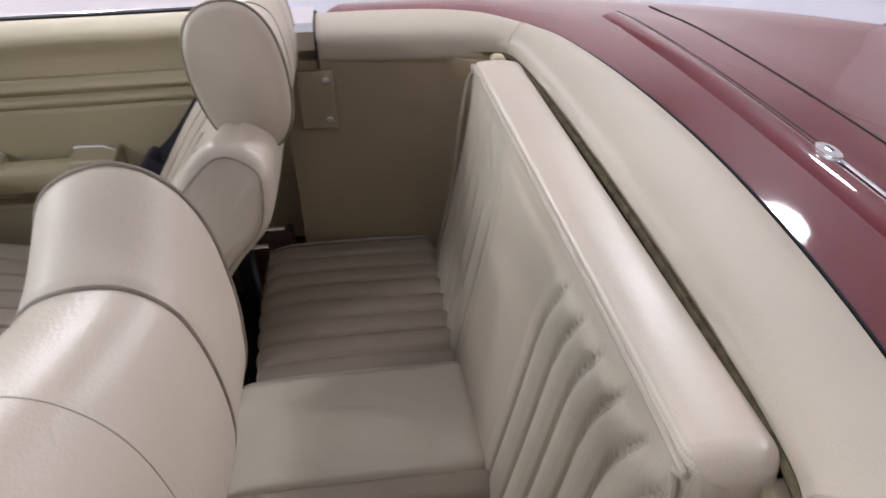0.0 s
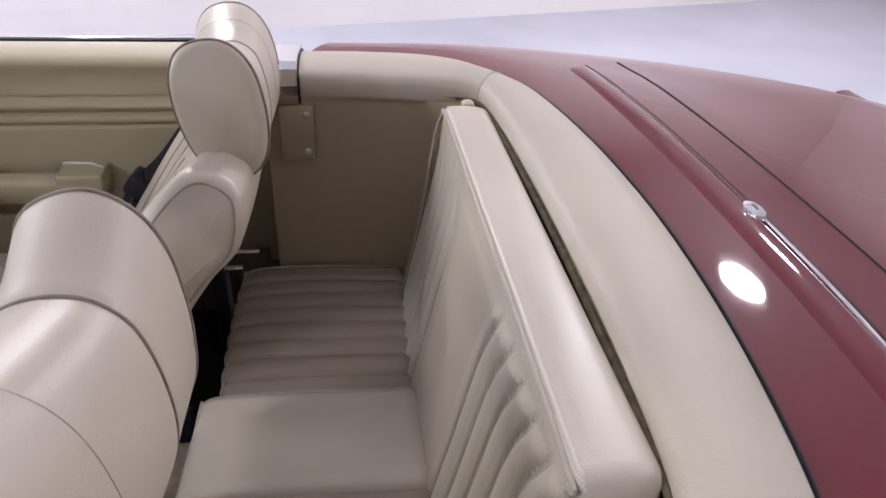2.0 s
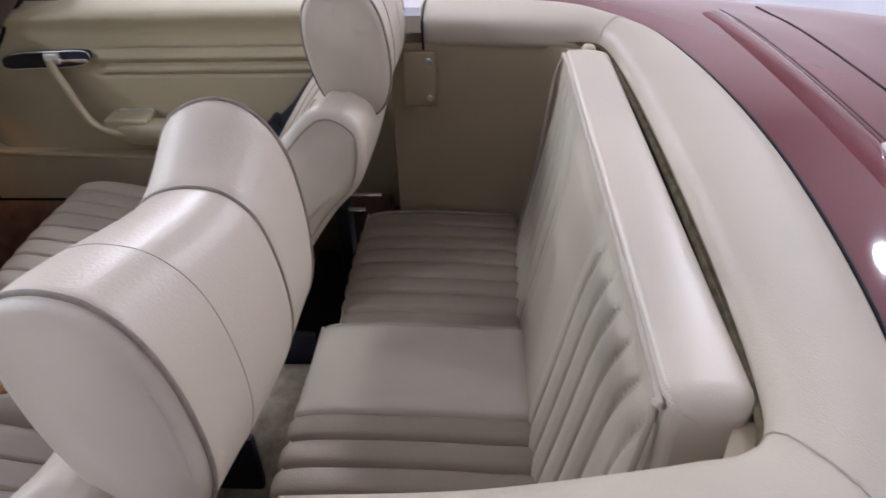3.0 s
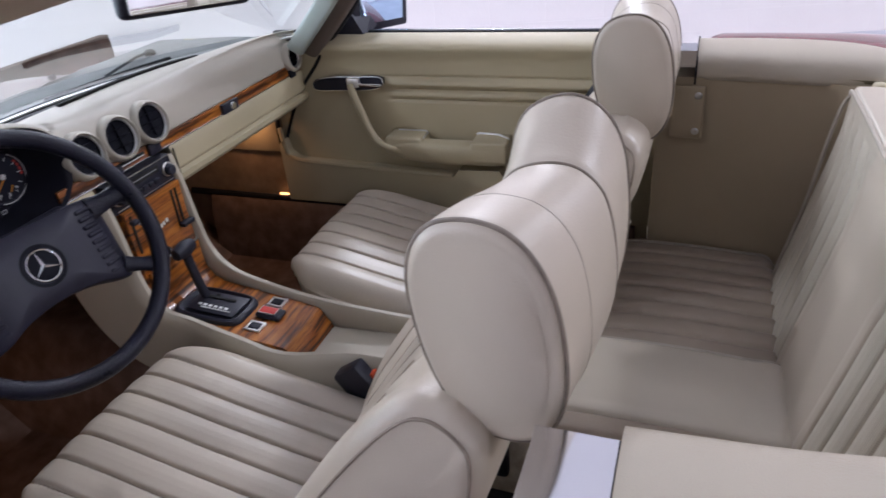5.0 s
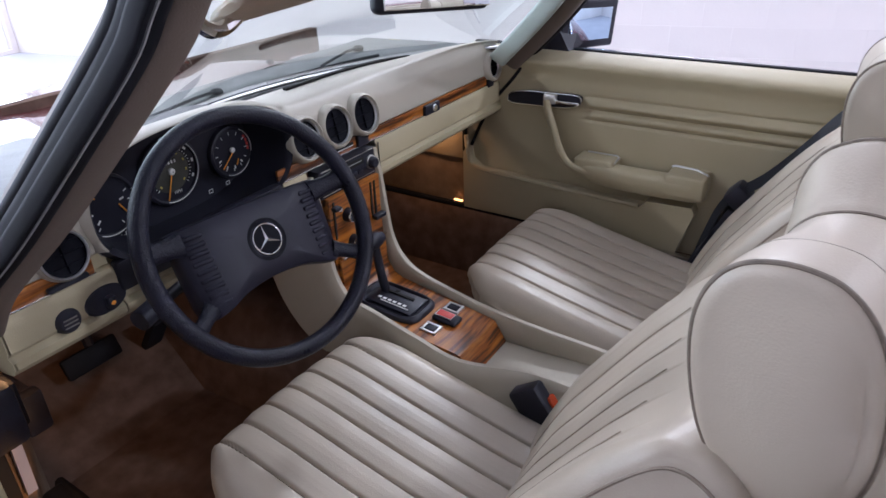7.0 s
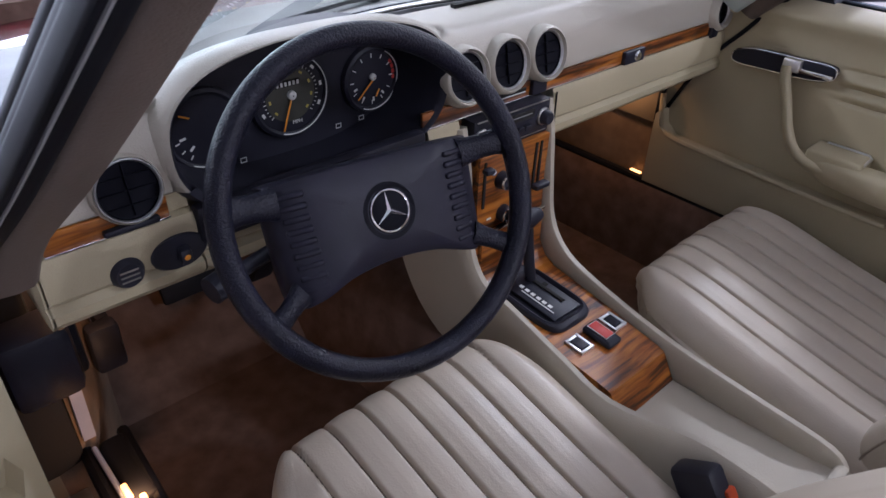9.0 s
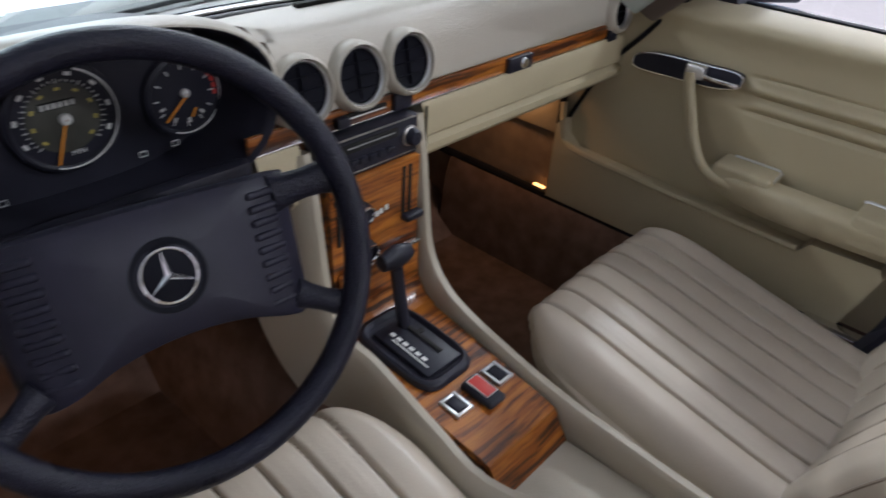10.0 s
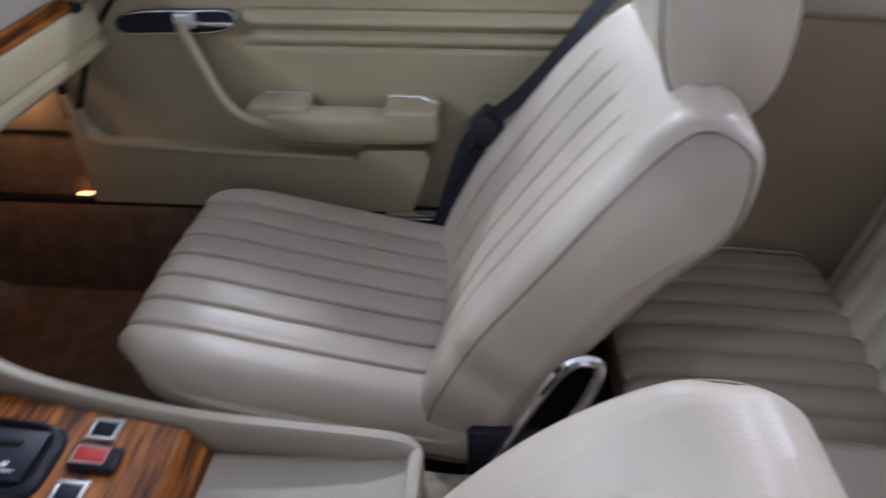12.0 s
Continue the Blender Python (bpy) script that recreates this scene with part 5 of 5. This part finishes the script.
RC, RT = 0.1835, 0.0135
rim_rings = []
for k in range(97):
    a = 2 * math.pi * k / 96
    c, r = Vector((math.cos(a), math.sin(a), 0)), RT
    rim_rings.append([c * (RC + r * math.cos(q)) + Vector((0, 0, 1.08 * r * math.sin(q))) for q in (2 * math.pi * j / 16 for j in range(16))])
part("rim", on_wheel(loft(rim_rings, caps=False)), wheel_black, sw, "grained black rim")
PADTOP = [(-0.126, 0.045), (-0.122, 0.052), (-0.06, 0.0545), (0.0, 0.055), (0.06, 0.0545), (0.132, 0.052), (0.137, 0.045)]
PADSIDE_R = [(0.136, 0.015), (0.132, -0.03), (0.128, -0.075), (0.120, -0.088)]
PADBOT = [(0.100, -0.085), (0.06, -0.072), (0.02, -0.066), (-0.02, -0.066), (-0.06, -0.072), (-0.098, -0.085)]
PADSIDE_L = [(-0.118, -0.086), (-0.126, -0.070), (-0.128, -0.03), (-0.128, 0.015)]
outline = PADTOP + PADSIDE_R + PADBOT + PADSIDE_L
outline = [(p.x, p.y) for p in smooth_line([(x, y, 0) for x, y in outline], 110, True)]


def pad_ring(k, z):
    return [(x * k, y * k + (1 - k) * -0.012, z - 0.012 * max(0, abs(x) * k - 0.085) / 0.045) for x, y in outline]


pad = part("pad", on_wheel(loft([pad_ring(0.95, -0.055), pad_ring(1.0, -0.04), pad_ring(1.0, -0.024), pad_ring(0.985, -0.016), pad_ring(0.955, -0.011), pad_ring(0.8, -0.007), pad_ring(0.4, -0.005)])), pad_black, sw, "ribbed padded centre")
for s in (-1, 1):
    for k in range(9):
        y = 0.036 - 0.0128 * k
        part("rib", on_wheel(box((s * (0.1015 - 0.0005 * k), y, -0.0132 - 0.0002 * k), (0.030, 0.0074, 0.0085), 0.003, 3, turn=Euler((0, s * radians(15), 0)).to_matrix())), pad_black, pad)
    for (x0, y0), (x1, y1), w in (((0.115, 0.032), (0.178, 0.036), 0.016), ((0.112, -0.066), (0.158, -0.094), 0.013)):
        pts = [Vector((s * (x0 + (x1 - x0) * q), y0 + (y1 - y0) * q, -0.020 + 0.014 * q)) for q in (0, 0.25, 0.5, 0.75, 1)]
        d = (pts[-1] - pts[0]).normalized()
        nrm = Vector((-d.y, d.x, 0))
        rr = []
        for i, p in enumerate(pts):
            ww = w * (1.25, 1.0, 0.92, 1.0, 1.35)[i]
            rr.append([p + nrm * ww * math.cos(a) + Vector((0, 0, 0.0085 * math.sin(a))) for a in (2 * math.pi * j / 14 for j in range(14))])
        part("spoke", on_wheel(loft(rr)), wheel_black, sw)
part("hub_cover", on_wheel(loft([[(0.05 * math.cos(a), 0.05 * math.sin(a) - 0.01, z) for a in (2 * math.pi * j / 32 for j in range(32))] for z in (-0.10, -0.05)])), black, sw)
em = part("emblem", on_wheel(turned((0.003, -0.008, -0.006), (0, 0, 1), [(0.001, 0.0015), (0.0245, 0.0015), (0.0265, 0.0008), (0.0275, 0.0012), (0.0325, 0.0012), (0.0335, -0.002)], 48)), vent_black, sw, "dark round emblem with chrome ring")
part("emblem_ring", on_wheel(tube([(0.003 + 0.0235 * math.cos(a), -0.008 + 0.0235 * math.sin(a), -0.0045) for a in (2 * math.pi * j / 48 for j in range(48))], 0.0014, True)), chrome, em, "thin chrome ring")
for k in range(3):
    a = radians(90 + 3.5 + 120 * k)
    tip = (0.003 + 0.0225 * math.cos(a), -0.008 + 0.0225 * math.sin(a))
    l1 = (0.003 + 0.0038 * math.cos(a + 1.57), -0.008 + 0.0038 * math.sin(a + 1.57))
    l2 = (0.003 - 0.0038 * math.cos(a + 1.57), -0.008 - 0.0038 * math.sin(a + 1.57))
    bm = bmesh.new()
    v = [bm.verts.new(p) for p in ((*l1, -0.005), (*l2, -0.005), (*tip, -0.0044), (0.003, -0.008, -0.0015))]
    for f in ((0, 1, 2), (0, 3, 1), (1, 3, 2), (2, 3, 0)):
        bm.faces.new([v[i] for i in f])
    part("emblem_bar", on_wheel(bm), chrome, em)

# ---- centre stack and console ----
con = thing("centre_console", (0, 0.05, 0.40), "cream centre console with striped wood panels", "console")
STACK = [(0.215, 0.822), (0.212, 0.79), (0.215, 0.70), (0.212, 0.61), (0.205, 0.560), (0.19, 0.536), (0.17, 0.527)]
part("wood_panel", loft([[(x, y, z) for y, z in [(0.26, 0.766), (0.2135, 0.766)] + STACK[2:] + [(0.17, 0.50), (0.26, 0.50)]] for x in (-0.074, 0.086)]), wood, con, "upright striped wood panel")
top_plate = [[(xl, y, z - 0.012), (xl, y, z), (xr, y, z), (xr, y, z - 0.012)] for y, z, xl, xr in ((0.195, 0.531, -0.079, 0.083), (0.10, 0.526, -0.081, 0.073), (0.0, 0.5185, -0.082, 0.064), (-0.07, 0.511, -0.081, 0.059), (-0.083, 0.508, -0.081, 0.058))]
part("wood_top", loft(top_plate), wood, con, "striped wood top plate")
part("wood_end", loft([[(-0.081, y, z), (0.058, y, z), (0.056, y - 0.03, 0.462), (-0.079, y - 0.03, 0.462)] for y, z in ((-0.0835, 0.5075), (-0.0765, 0.4945))]), wood, con, "striped wood end face")
for s, xr0, xr1, xr2 in ((1, 0.086, 0.064, 0.050), (-1, 0.079, 0.083, 0.085)):
    # cheek from the dash down and along the console
    path = [(0.235, 0.815, xr0 + 0.004, 0.026), (0.222, 0.76, xr0 + 0.004, 0.026), (0.212, 0.68, xr0 + 0.004, 0.026), (0.200, 0.61, xr0 + 0.004, 0.026), (0.170, 0.565, xr0 + 0.002, 0.026), (0.115, 0.543, xr0 - 0.006, 0.026), (0.0, 0.527, xr1 + 0.003, 0.025), (-0.10, 0.517, xr2 + 0.010, 0.024), (-0.22, 0.512, 0.056, 0.022), (-0.335, 0.508, 0.052, 0.022), (-0.365, 0.490, 0.050, 0.022)]
    P = smooth_line([(y, z, x) for y, z, x, w in path], 44)
    rr = []
    for i, p in enumerate(P):
        q = P[min(i + 1, 43)] - P[max(i - 1, 0)]
        d = Vector((q.x, q.y)).normalized()
        nrm = Vector((-d.y, d.x))
        if nrm.dot(Vector((-0.5, 1))) < 0:
            nrm = -nrm
        y, z, x = p.x, p.y, p.z
        t = i / 43
        deep = 0.13
        rr.append([(s * x, y - nrm.x * 0.03, z - nrm.y * 0.03), (s * (x + 0.001), y - nrm.x * 0.002, z - nrm.y * 0.002), (s * (x + 0.006), y + nrm.x * 0.004, z + nrm.y * 0.004), (s * (x + 0.015), y + nrm.x * 0.004, z + nrm.y * 0.004),
                   (s * (x + 0.023), y - nrm.x * 0.003, z - nrm.y * 0.003), (s * (x + 0.028), y - nrm.x * 0.02, z - nrm.y * 0.02), (s * (x + 0.036 + 0.03 * (1 - t)), y - nrm.x * deep, z - nrm.y * deep), (s * (x + 0.01), y - nrm.x * deep, z - nrm.y * deep)])
    part("console_side", loft(rr), vinyl_console, con, "cream console side rail")
part("tray", loft([[(-0.058, y, z - 0.03), (-0.058, y, z), (0.056, y, z), (0.056, y, z - 0.03)] for y, z in ((-0.10, 0.467), (-0.20, 0.470), (-0.30, 0.478), (-0.352, 0.488))]), vinyl_console, con, "cream tray behind the wood")
part("tray_end", box((0.0, -0.362, 0.470), (0.12, 0.018, 0.06), 0.006), vinyl_console, con)
# radio
ra = part("radio", box((0.004, 0.2380, 0.7945), (0.172, 0.03, 0.058), 0.003), black, con, "black car radio with knobs")
for kx in (-0.066, 0.074):
    part("radio_knob", turned((kx, 0.2232, 0.795), (0, -1, 0), [(0.0125, 0), (0.0115, 0.013), (0.009, 0.016), (0.001, 0.016)], 24), black, ra)
    part("knob_collar", turned((kx, 0.2230, 0.795), (0, -1, 0), [(0.0150, 0), (0.0145, 0.003), (0.0125, 0.004)], 24), steel, ra)
part("radio_dial", box((0.004, 0.2226, 0.807), (0.096, 0.002, 0.014), 0.001), void, ra)
part("radio_scale", box((0.004, 0.2215, 0.8075), (0.082, 0.001, 0.0015), 0), dim_mark, ra)
part("radio_trim", box((0.004, 0.2226, 0.8210), (0.16, 0.002, 0.002), 0.0005), steel, ra)
part("radio_trim", box((0.004, 0.2226, 0.7710), (0.16, 0.002, 0.0015), 0.0005), steel, ra)
for k in range(5):
    part("radio_button", box((-0.028 + 0.016 * k, 0.2215, 0.786), (0.0135, 0.008, 0.009), 0.0012), black, ra)
# heater controls
for kx in (-0.062, 0.056, 0.068):
    part("heater_slot", box((kx, 0.2140, 0.716), (0.0055, 0.004, 0.082), 0.001), void, con)
part("heater_knob", box((0.068, 0.206, 0.678), (0.034, 0.016, 0.010), 0.003), black, con)
part("heater_knob", box((-0.062, 0.206, 0.745), (0.018, 0.014, 0.009), 0.003), black, con)
for kx, kz in ((-0.024, 0.716), (-0.015, 0.652)):
    kn = part("rotary_knob", turned((kx, 0.214, kz), (0, -1, 0), [(0.0150, 0), (0.0140, 0.010), (0.0125, 0.015), (0.010, 0.016), (0.009, 0.013), (0.001, 0.012)], 30), black, con, "round black control knob")
    part("knob_ring", turned((kx, 0.214, kz), (0, -1, 0), [(0.0128, 0.0145), (0.0124, 0.0168), (0.0105, 0.0172), (0.0095, 0.0150)], 30), chrome, kn, "chrome ring")
part("indicator", disc((-0.044, 0.209, 0.735), (0, -1, 0), 0.006, 0.006, 16), chrome, con, "small chrome button")
for kx, kz in ((0.004, 0.702), (0.012, 0.704), (0.022, 0.706)):
    part("marking", box((kx, 0.2120, kz), (0.006, 0.001, 0.008), 0), white_mark, con)
part("marking", box((-0.048, 0.2120, 0.652), (0.010, 0.001, 0.003), 0), white_mark, con)
ash = part("ashtray", box((0.006, 0.2070, 0.600), (0.150, 0.010, 0.064), 0.003), wood, con, "striped wood ashtray lid")
for kx, w in ((-0.038, 0.050), (0.052, 0.056)):
    part("ashtray_trim", box((kx, 0.2030, 0.634), (w, 0.010, 0.006), 0.002), chrome, ash, "chrome ashtray edge")
# selector gate and lever
gate = thing("gear_selector", (-0.008, 0.125, 0.525), "black automatic gear selector with T handle", "gear lever")
tilt = Euler((radians(4.2), 0, 0)).to_matrix()
gm = Matrix.Translation((-0.012, 0.118, 0.5275)) @ tilt.to_4x4()


def gate_ring(k, z):
    out = []
    for i in range(48):
        a = 2 * math.pi * i / 48
        ca, sa = math.cos(a), math.sin(a)
        out.append((0.052 * k * math.copysign(abs(ca) ** 0.45, ca), 0.080 * k * math.copysign(abs(sa) ** 0.45, sa), z))
    return out


bm = loft([gate_ring(1.0, -0.004), gate_ring(1.0, 0.004), gate_ring(0.96, 0.009), gate_ring(0.88, 0.011), gate_ring(0.80, 0.008), gate_ring(0.78, 0.005)])
bm.transform(gm)
gb = part("gate_base", bm, black, gate, "black rubber gate surround")
bm = box((0.002, -0.004, 0.008), (0.068, 0.112, 0.006), 0.004)
bm.transform(gm)
part("gate_plate", bm, black, gb)
bm = merged(box((0.016, 0.0, 0.0125), (0.007, 0.075, 0.003), 0.001), box((0.022, 0.01, 0.0125), (0.012, 0.008, 0.003), 0.001))
bm.transform(gm)
part("gate_slot", bm, void, gb)
for k in range(6):
    bm = box((-0.012, 0.030 - 0.0125 * k, 0.0118), (0.006, 0.0075, 0.001), 0)
    bm.transform(gm)
    part("letter_bar", bm, white_mark, gb)
bm = box((-0.020, -0.012, 0.0118), (0.002, 0.07, 0.001), 0)
bm.transform(gm)
part("gate_line", bm, white_mark, gb)
part("lever", tube(smooth_line([(0.004, 0.150, 0.530), (0.002, 0.160, 0.58), (0.0, 0.168, 0.640)], 10), 0.0095, sides=12), black, gate)
part("knob", loft([[(x, 0.168 + ry * math.cos(a), 0.655 + rz * math.sin(a)) for a in (2 * math.pi * j / 20 for j in range(20))] for x, ry, rz in ((-0.031, 0.004, 0.005), (-0.028, 0.011, 0.012), (-0.012, 0.013, 0.016), (0.0, 0.014, 0.019), (0.012, 0.013, 0.016), (0.025, 0.010, 0.011), (0.028, 0.004, 0.005))]), black, gate, "black T-shaped handle")
# console switches
for kx, ky in ((-0.044, 0.006), (0.041, 0.006)):
    s = thing("window_switch", (kx, ky, 0.519), "black window rocker switch in chrome bezel", "switch", "console switches")
    bz = part("bezel", merged(*[box((kx + dx, ky + dy, 0.5205), (w, h, 0.005), 0.001, turn=tilt) for dx, dy, w, h in ((-0.0125, 0, 0.005, 0.036), (0.0125, 0, 0.005, 0.036), (0, 0.0155, 0.03, 0.005), (0, -0.0155, 0.03, 0.005))]), satin, s)
    part("rocker", box((kx, ky, 0.521), (0.018, 0.024, 0.006), 0.002, turn=tilt), black, s)
s = thing("hazard_switch", (-0.001, -0.002, 0.518), "red hazard switch in black surround", "switch", "console switches")
part("surround", box((-0.001, -0.004, 0.523), (0.034, 0.056, 0.012), 0.006, 3, turn=tilt), black, s)
part("button", box((-0.001, -0.001, 0.5300), (0.020, 0.036, 0.004), 0.001, turn=tilt), red_mark, s)
part("button_rim", tube([(-0.001 + dx, -0.001 + dy, 0.5312 + dy * 0.07) for dx, dy in ((-0.0105, -0.0185), (0.0105, -0.0185), (0.0105, 0.0185), (-0.0105, 0.0185))], 0.001, True, 5), white_mark, s)

# ---- header things ----
vz = thing("sun_visor", (-0.28, -0.08, 1.21), "beige padded sun visor on chrome hinge", "sun visor")
part("flap", loft([[(-0.490 + 0.42 * t, -0.085 + 0.058 * math.cos(a) * k, 1.199 + 0.022 * t + 0.014 * math.sin(a) * k - 0.022 * math.cos(a) * k) for a in (2 * math.pi * j / 20 for j in range(20))] for t, k in ((0, 0.35), (0.015, 0.75), (0.05, 1), (0.5, 1), (0.95, 1), (0.985, 0.8), (1, 0.3))]), visor_vinyl, vz, "beige visor flap")
part("hinge", tube(smooth_line([(-0.555, -0.105, 1.200), (-0.525, -0.09, 1.184), (-0.495, -0.075, 1.180), (-0.470, -0.07, 1.188)], 14), 0.008), chrome, vz, "chrome hinge arm")
rm = thing("rear_view_mirror", (0.0, -0.05, 1.24), "black framed interior rear view mirror", "mirror")
mm = Matrix.Translation((-0.015, -0.018, 1.155)) @ Euler((radians(-4), radians(5), radians(-13))).to_matrix().to_4x4()
bm = box((0, 0.012, 0), (0.245, 0.03, 0.068), 0.012, 4)
bm.transform(mm)
part("housing", bm, black, rm)
bm = box((0, -0.005, 0), (0.232, 0.004, 0.056), 0.012, 3)
bm.transform(mm)
part("mirror_glass", bm, mirror_mat, rm, "silvered glass")
part("stem", tube([(-0.01, 0.0, 1.165), (0.0, -0.03, 1.21), (0.0, -0.085, 1.25)], 0.008), black, rm)

# wipers and washer on the scuttle
for x0, x1, px in ((-0.44, -0.10, 0.02), (0.12, 0.46, 0.52)):
    w = thing("wiper", ((x0 + x1) / 2, 0.56, 0.91), "black windscreen wiper parked below the glass", "wiper", "wipers")
    part("blade", tube([(x, 0.548 - 0.30 * x * x, 0.913) for x in [x0 + (x1 - x0) * k / 8 for k in range(9)]], 0.0045), rubber, w)
    part("arm", tube([((x0 + x1) / 2, 0.556 - 0.3 * ((x0 + x1) / 2) ** 2, 0.917), (px - 0.06, 0.59, 0.915), (px, 0.60, 0.912)], 0.0035), rubber, w)
    part("pivot", turned((px, 0.60, 0.905), (0, 0, 1), [(0.014, -0.004), (0.014, 0.008), (0.010, 0.012), (0.001, 0.013)], 20), rubber, w)
solid("washer_jet", turned((0.316, 0.735, 0.899), (0, 0, 1), [(0.012, -0.01), (0.011, 0.004), (0.006, 0.009), (0.001, 0.010)], 16), black, "small black washer jet on the bonnet", "washer jet")

# ---- footwells ----
pd = thing("pedals", (-0.36, 0.62, 0.26), "black rubber pedals in the driver footwell", "pedals")
part("brake_pedal", box((-0.37, 0.70, 0.40), (0.13, 0.015, 0.05), 0.006, turn=Euler((radians(-25), 0, 0)).to_matrix()), rubber, pd)
part("brake_arm", tube([(-0.36, 0.71, 0.40), (-0.355, 0.76, 0.56), (-0.355, 0.77, 0.74)], 0.012), black, pd)
part("accelerator", box((-0.22, 0.70, 0.36), (0.05, 0.02, 0.17), 0.006, turn=Euler((radians(35), 0, 0)).to_matrix()), rubber, pd)
part("parking_pedal", merged(box((-0.590, 0.488, 0.505), (0.046, 0.03, 0.085), 0.008), box((-0.578, 0.60, 0.52), (0.02, 0.22, 0.03), 0.006)), black, pd)
part("under_dash_cover", box((-0.36, 0.50, 0.725), (0.40, 0.26, 0.02), 0.006), black, pd)
# warm reflections on the sills, made as small glowing bars
for s, y in ((1, 0.362), (-1, 0.255)):
    cl2 = thing("sill_glint", (s * (0.642 if s > 0 else 0.65), y, 0.40 if s < 0 else 0.45), "small warm lamp glints on the door sill", "lamp", "courtesy lamps")
    spots = [(0.642, y, 0.4565)] if s > 0 else [(-0.657, 0.285, 0.4145), (-0.643, 0.252, 0.4155)]
    for lx, ly, lz in spots:
        part("glint", box((lx, ly, lz), (0.008, 0.030, 0.005), 0.002), warm_glow, cl2, "glowing bar for a warm glint")
# unseen warm lights, added to brighten the kick panels and left sill
for s in (1, -1):
    lamp = area_lamp("footwell_fill", look((s * 0.59, 0.42, 0.722), (s * 0.68, 0.52, 0.50)), 0.05, 0.03, 0.32, (1.0, 0.52, 0.22))
area_lamp("sill_fill", look((-0.650, 0.262, 0.424), (-0.60, 0.45, 0.37)), 0.03, 0.01, 0.14, (1.0, 0.5, 0.18))
# door openings: hinge cover, jambs, weatherstrips
part("weatherstrip", box((0.650, 0.340, 0.64), (0.014, 0.012, 0.09), 0.004), rubber, dash, "black door weatherstrip")
hg = thing("door_check", (-0.68, 0.40, 0.45), "black driver door hinge cover and pale trim strip", "hinge")
part("cover", box((-0.690, 0.375, 0.615), (0.085, 0.07, 0.11), 0.014), black, hg)
part("cover_lip", box((-0.646, 0.39, 0.612), (0.02, 0.05, 0.085), 0.008), rubber, hg)
strip_pts = [(-0.660, 0.395, 0.566), (-0.6615, 0.398, 0.49), (-0.663, 0.400, 0.425)]
part("painted_strip", loft([[(x + dx, y + dy, z) for dx, dy in ((-0.0085, 0), (0.0085, 0), (0.0085, 0.008), (-0.0085, 0.008))] for x, y, z in strip_pts]), grey_metal, hg, "pale painted metal strip")
part("strip_screw", disc((-0.6605, 0.3945, 0.552), (0, -1, 0), 0.003, 0.002, 12, 0.0008), steel, hg)
part("sill_line", tube([(-0.664, 0.392, 0.412), (-0.663, 0.33, 0.408), (-0.662, 0.22, 0.405)], 0.004), grey_metal, hg, "thin pale sill edge")
# maroon jamb coloured near black: the open door's shade is put in
part("jamb", box((-0.775, 0.43, 0.56), (0.20, 0.06, 0.60), 0.012), gap_black, car, "door jamb blackened as in shade")
ru = thing("sill_rubber", (-0.64, 0.33, 0.40), "worn black rubber piece on the sill", "rubber trim")
part("pad", box((-0.638, 0.33, 0.402), (0.040, 0.14, 0.024), 0.009, 3), rubber, ru)
part("lip", tube(smooth_line([(-0.618, 0.41, 0.402), (-0.622, 0.34, 0.408), (-0.626, 0.22, 0.400)], 12), 0.009), rubber, ru)
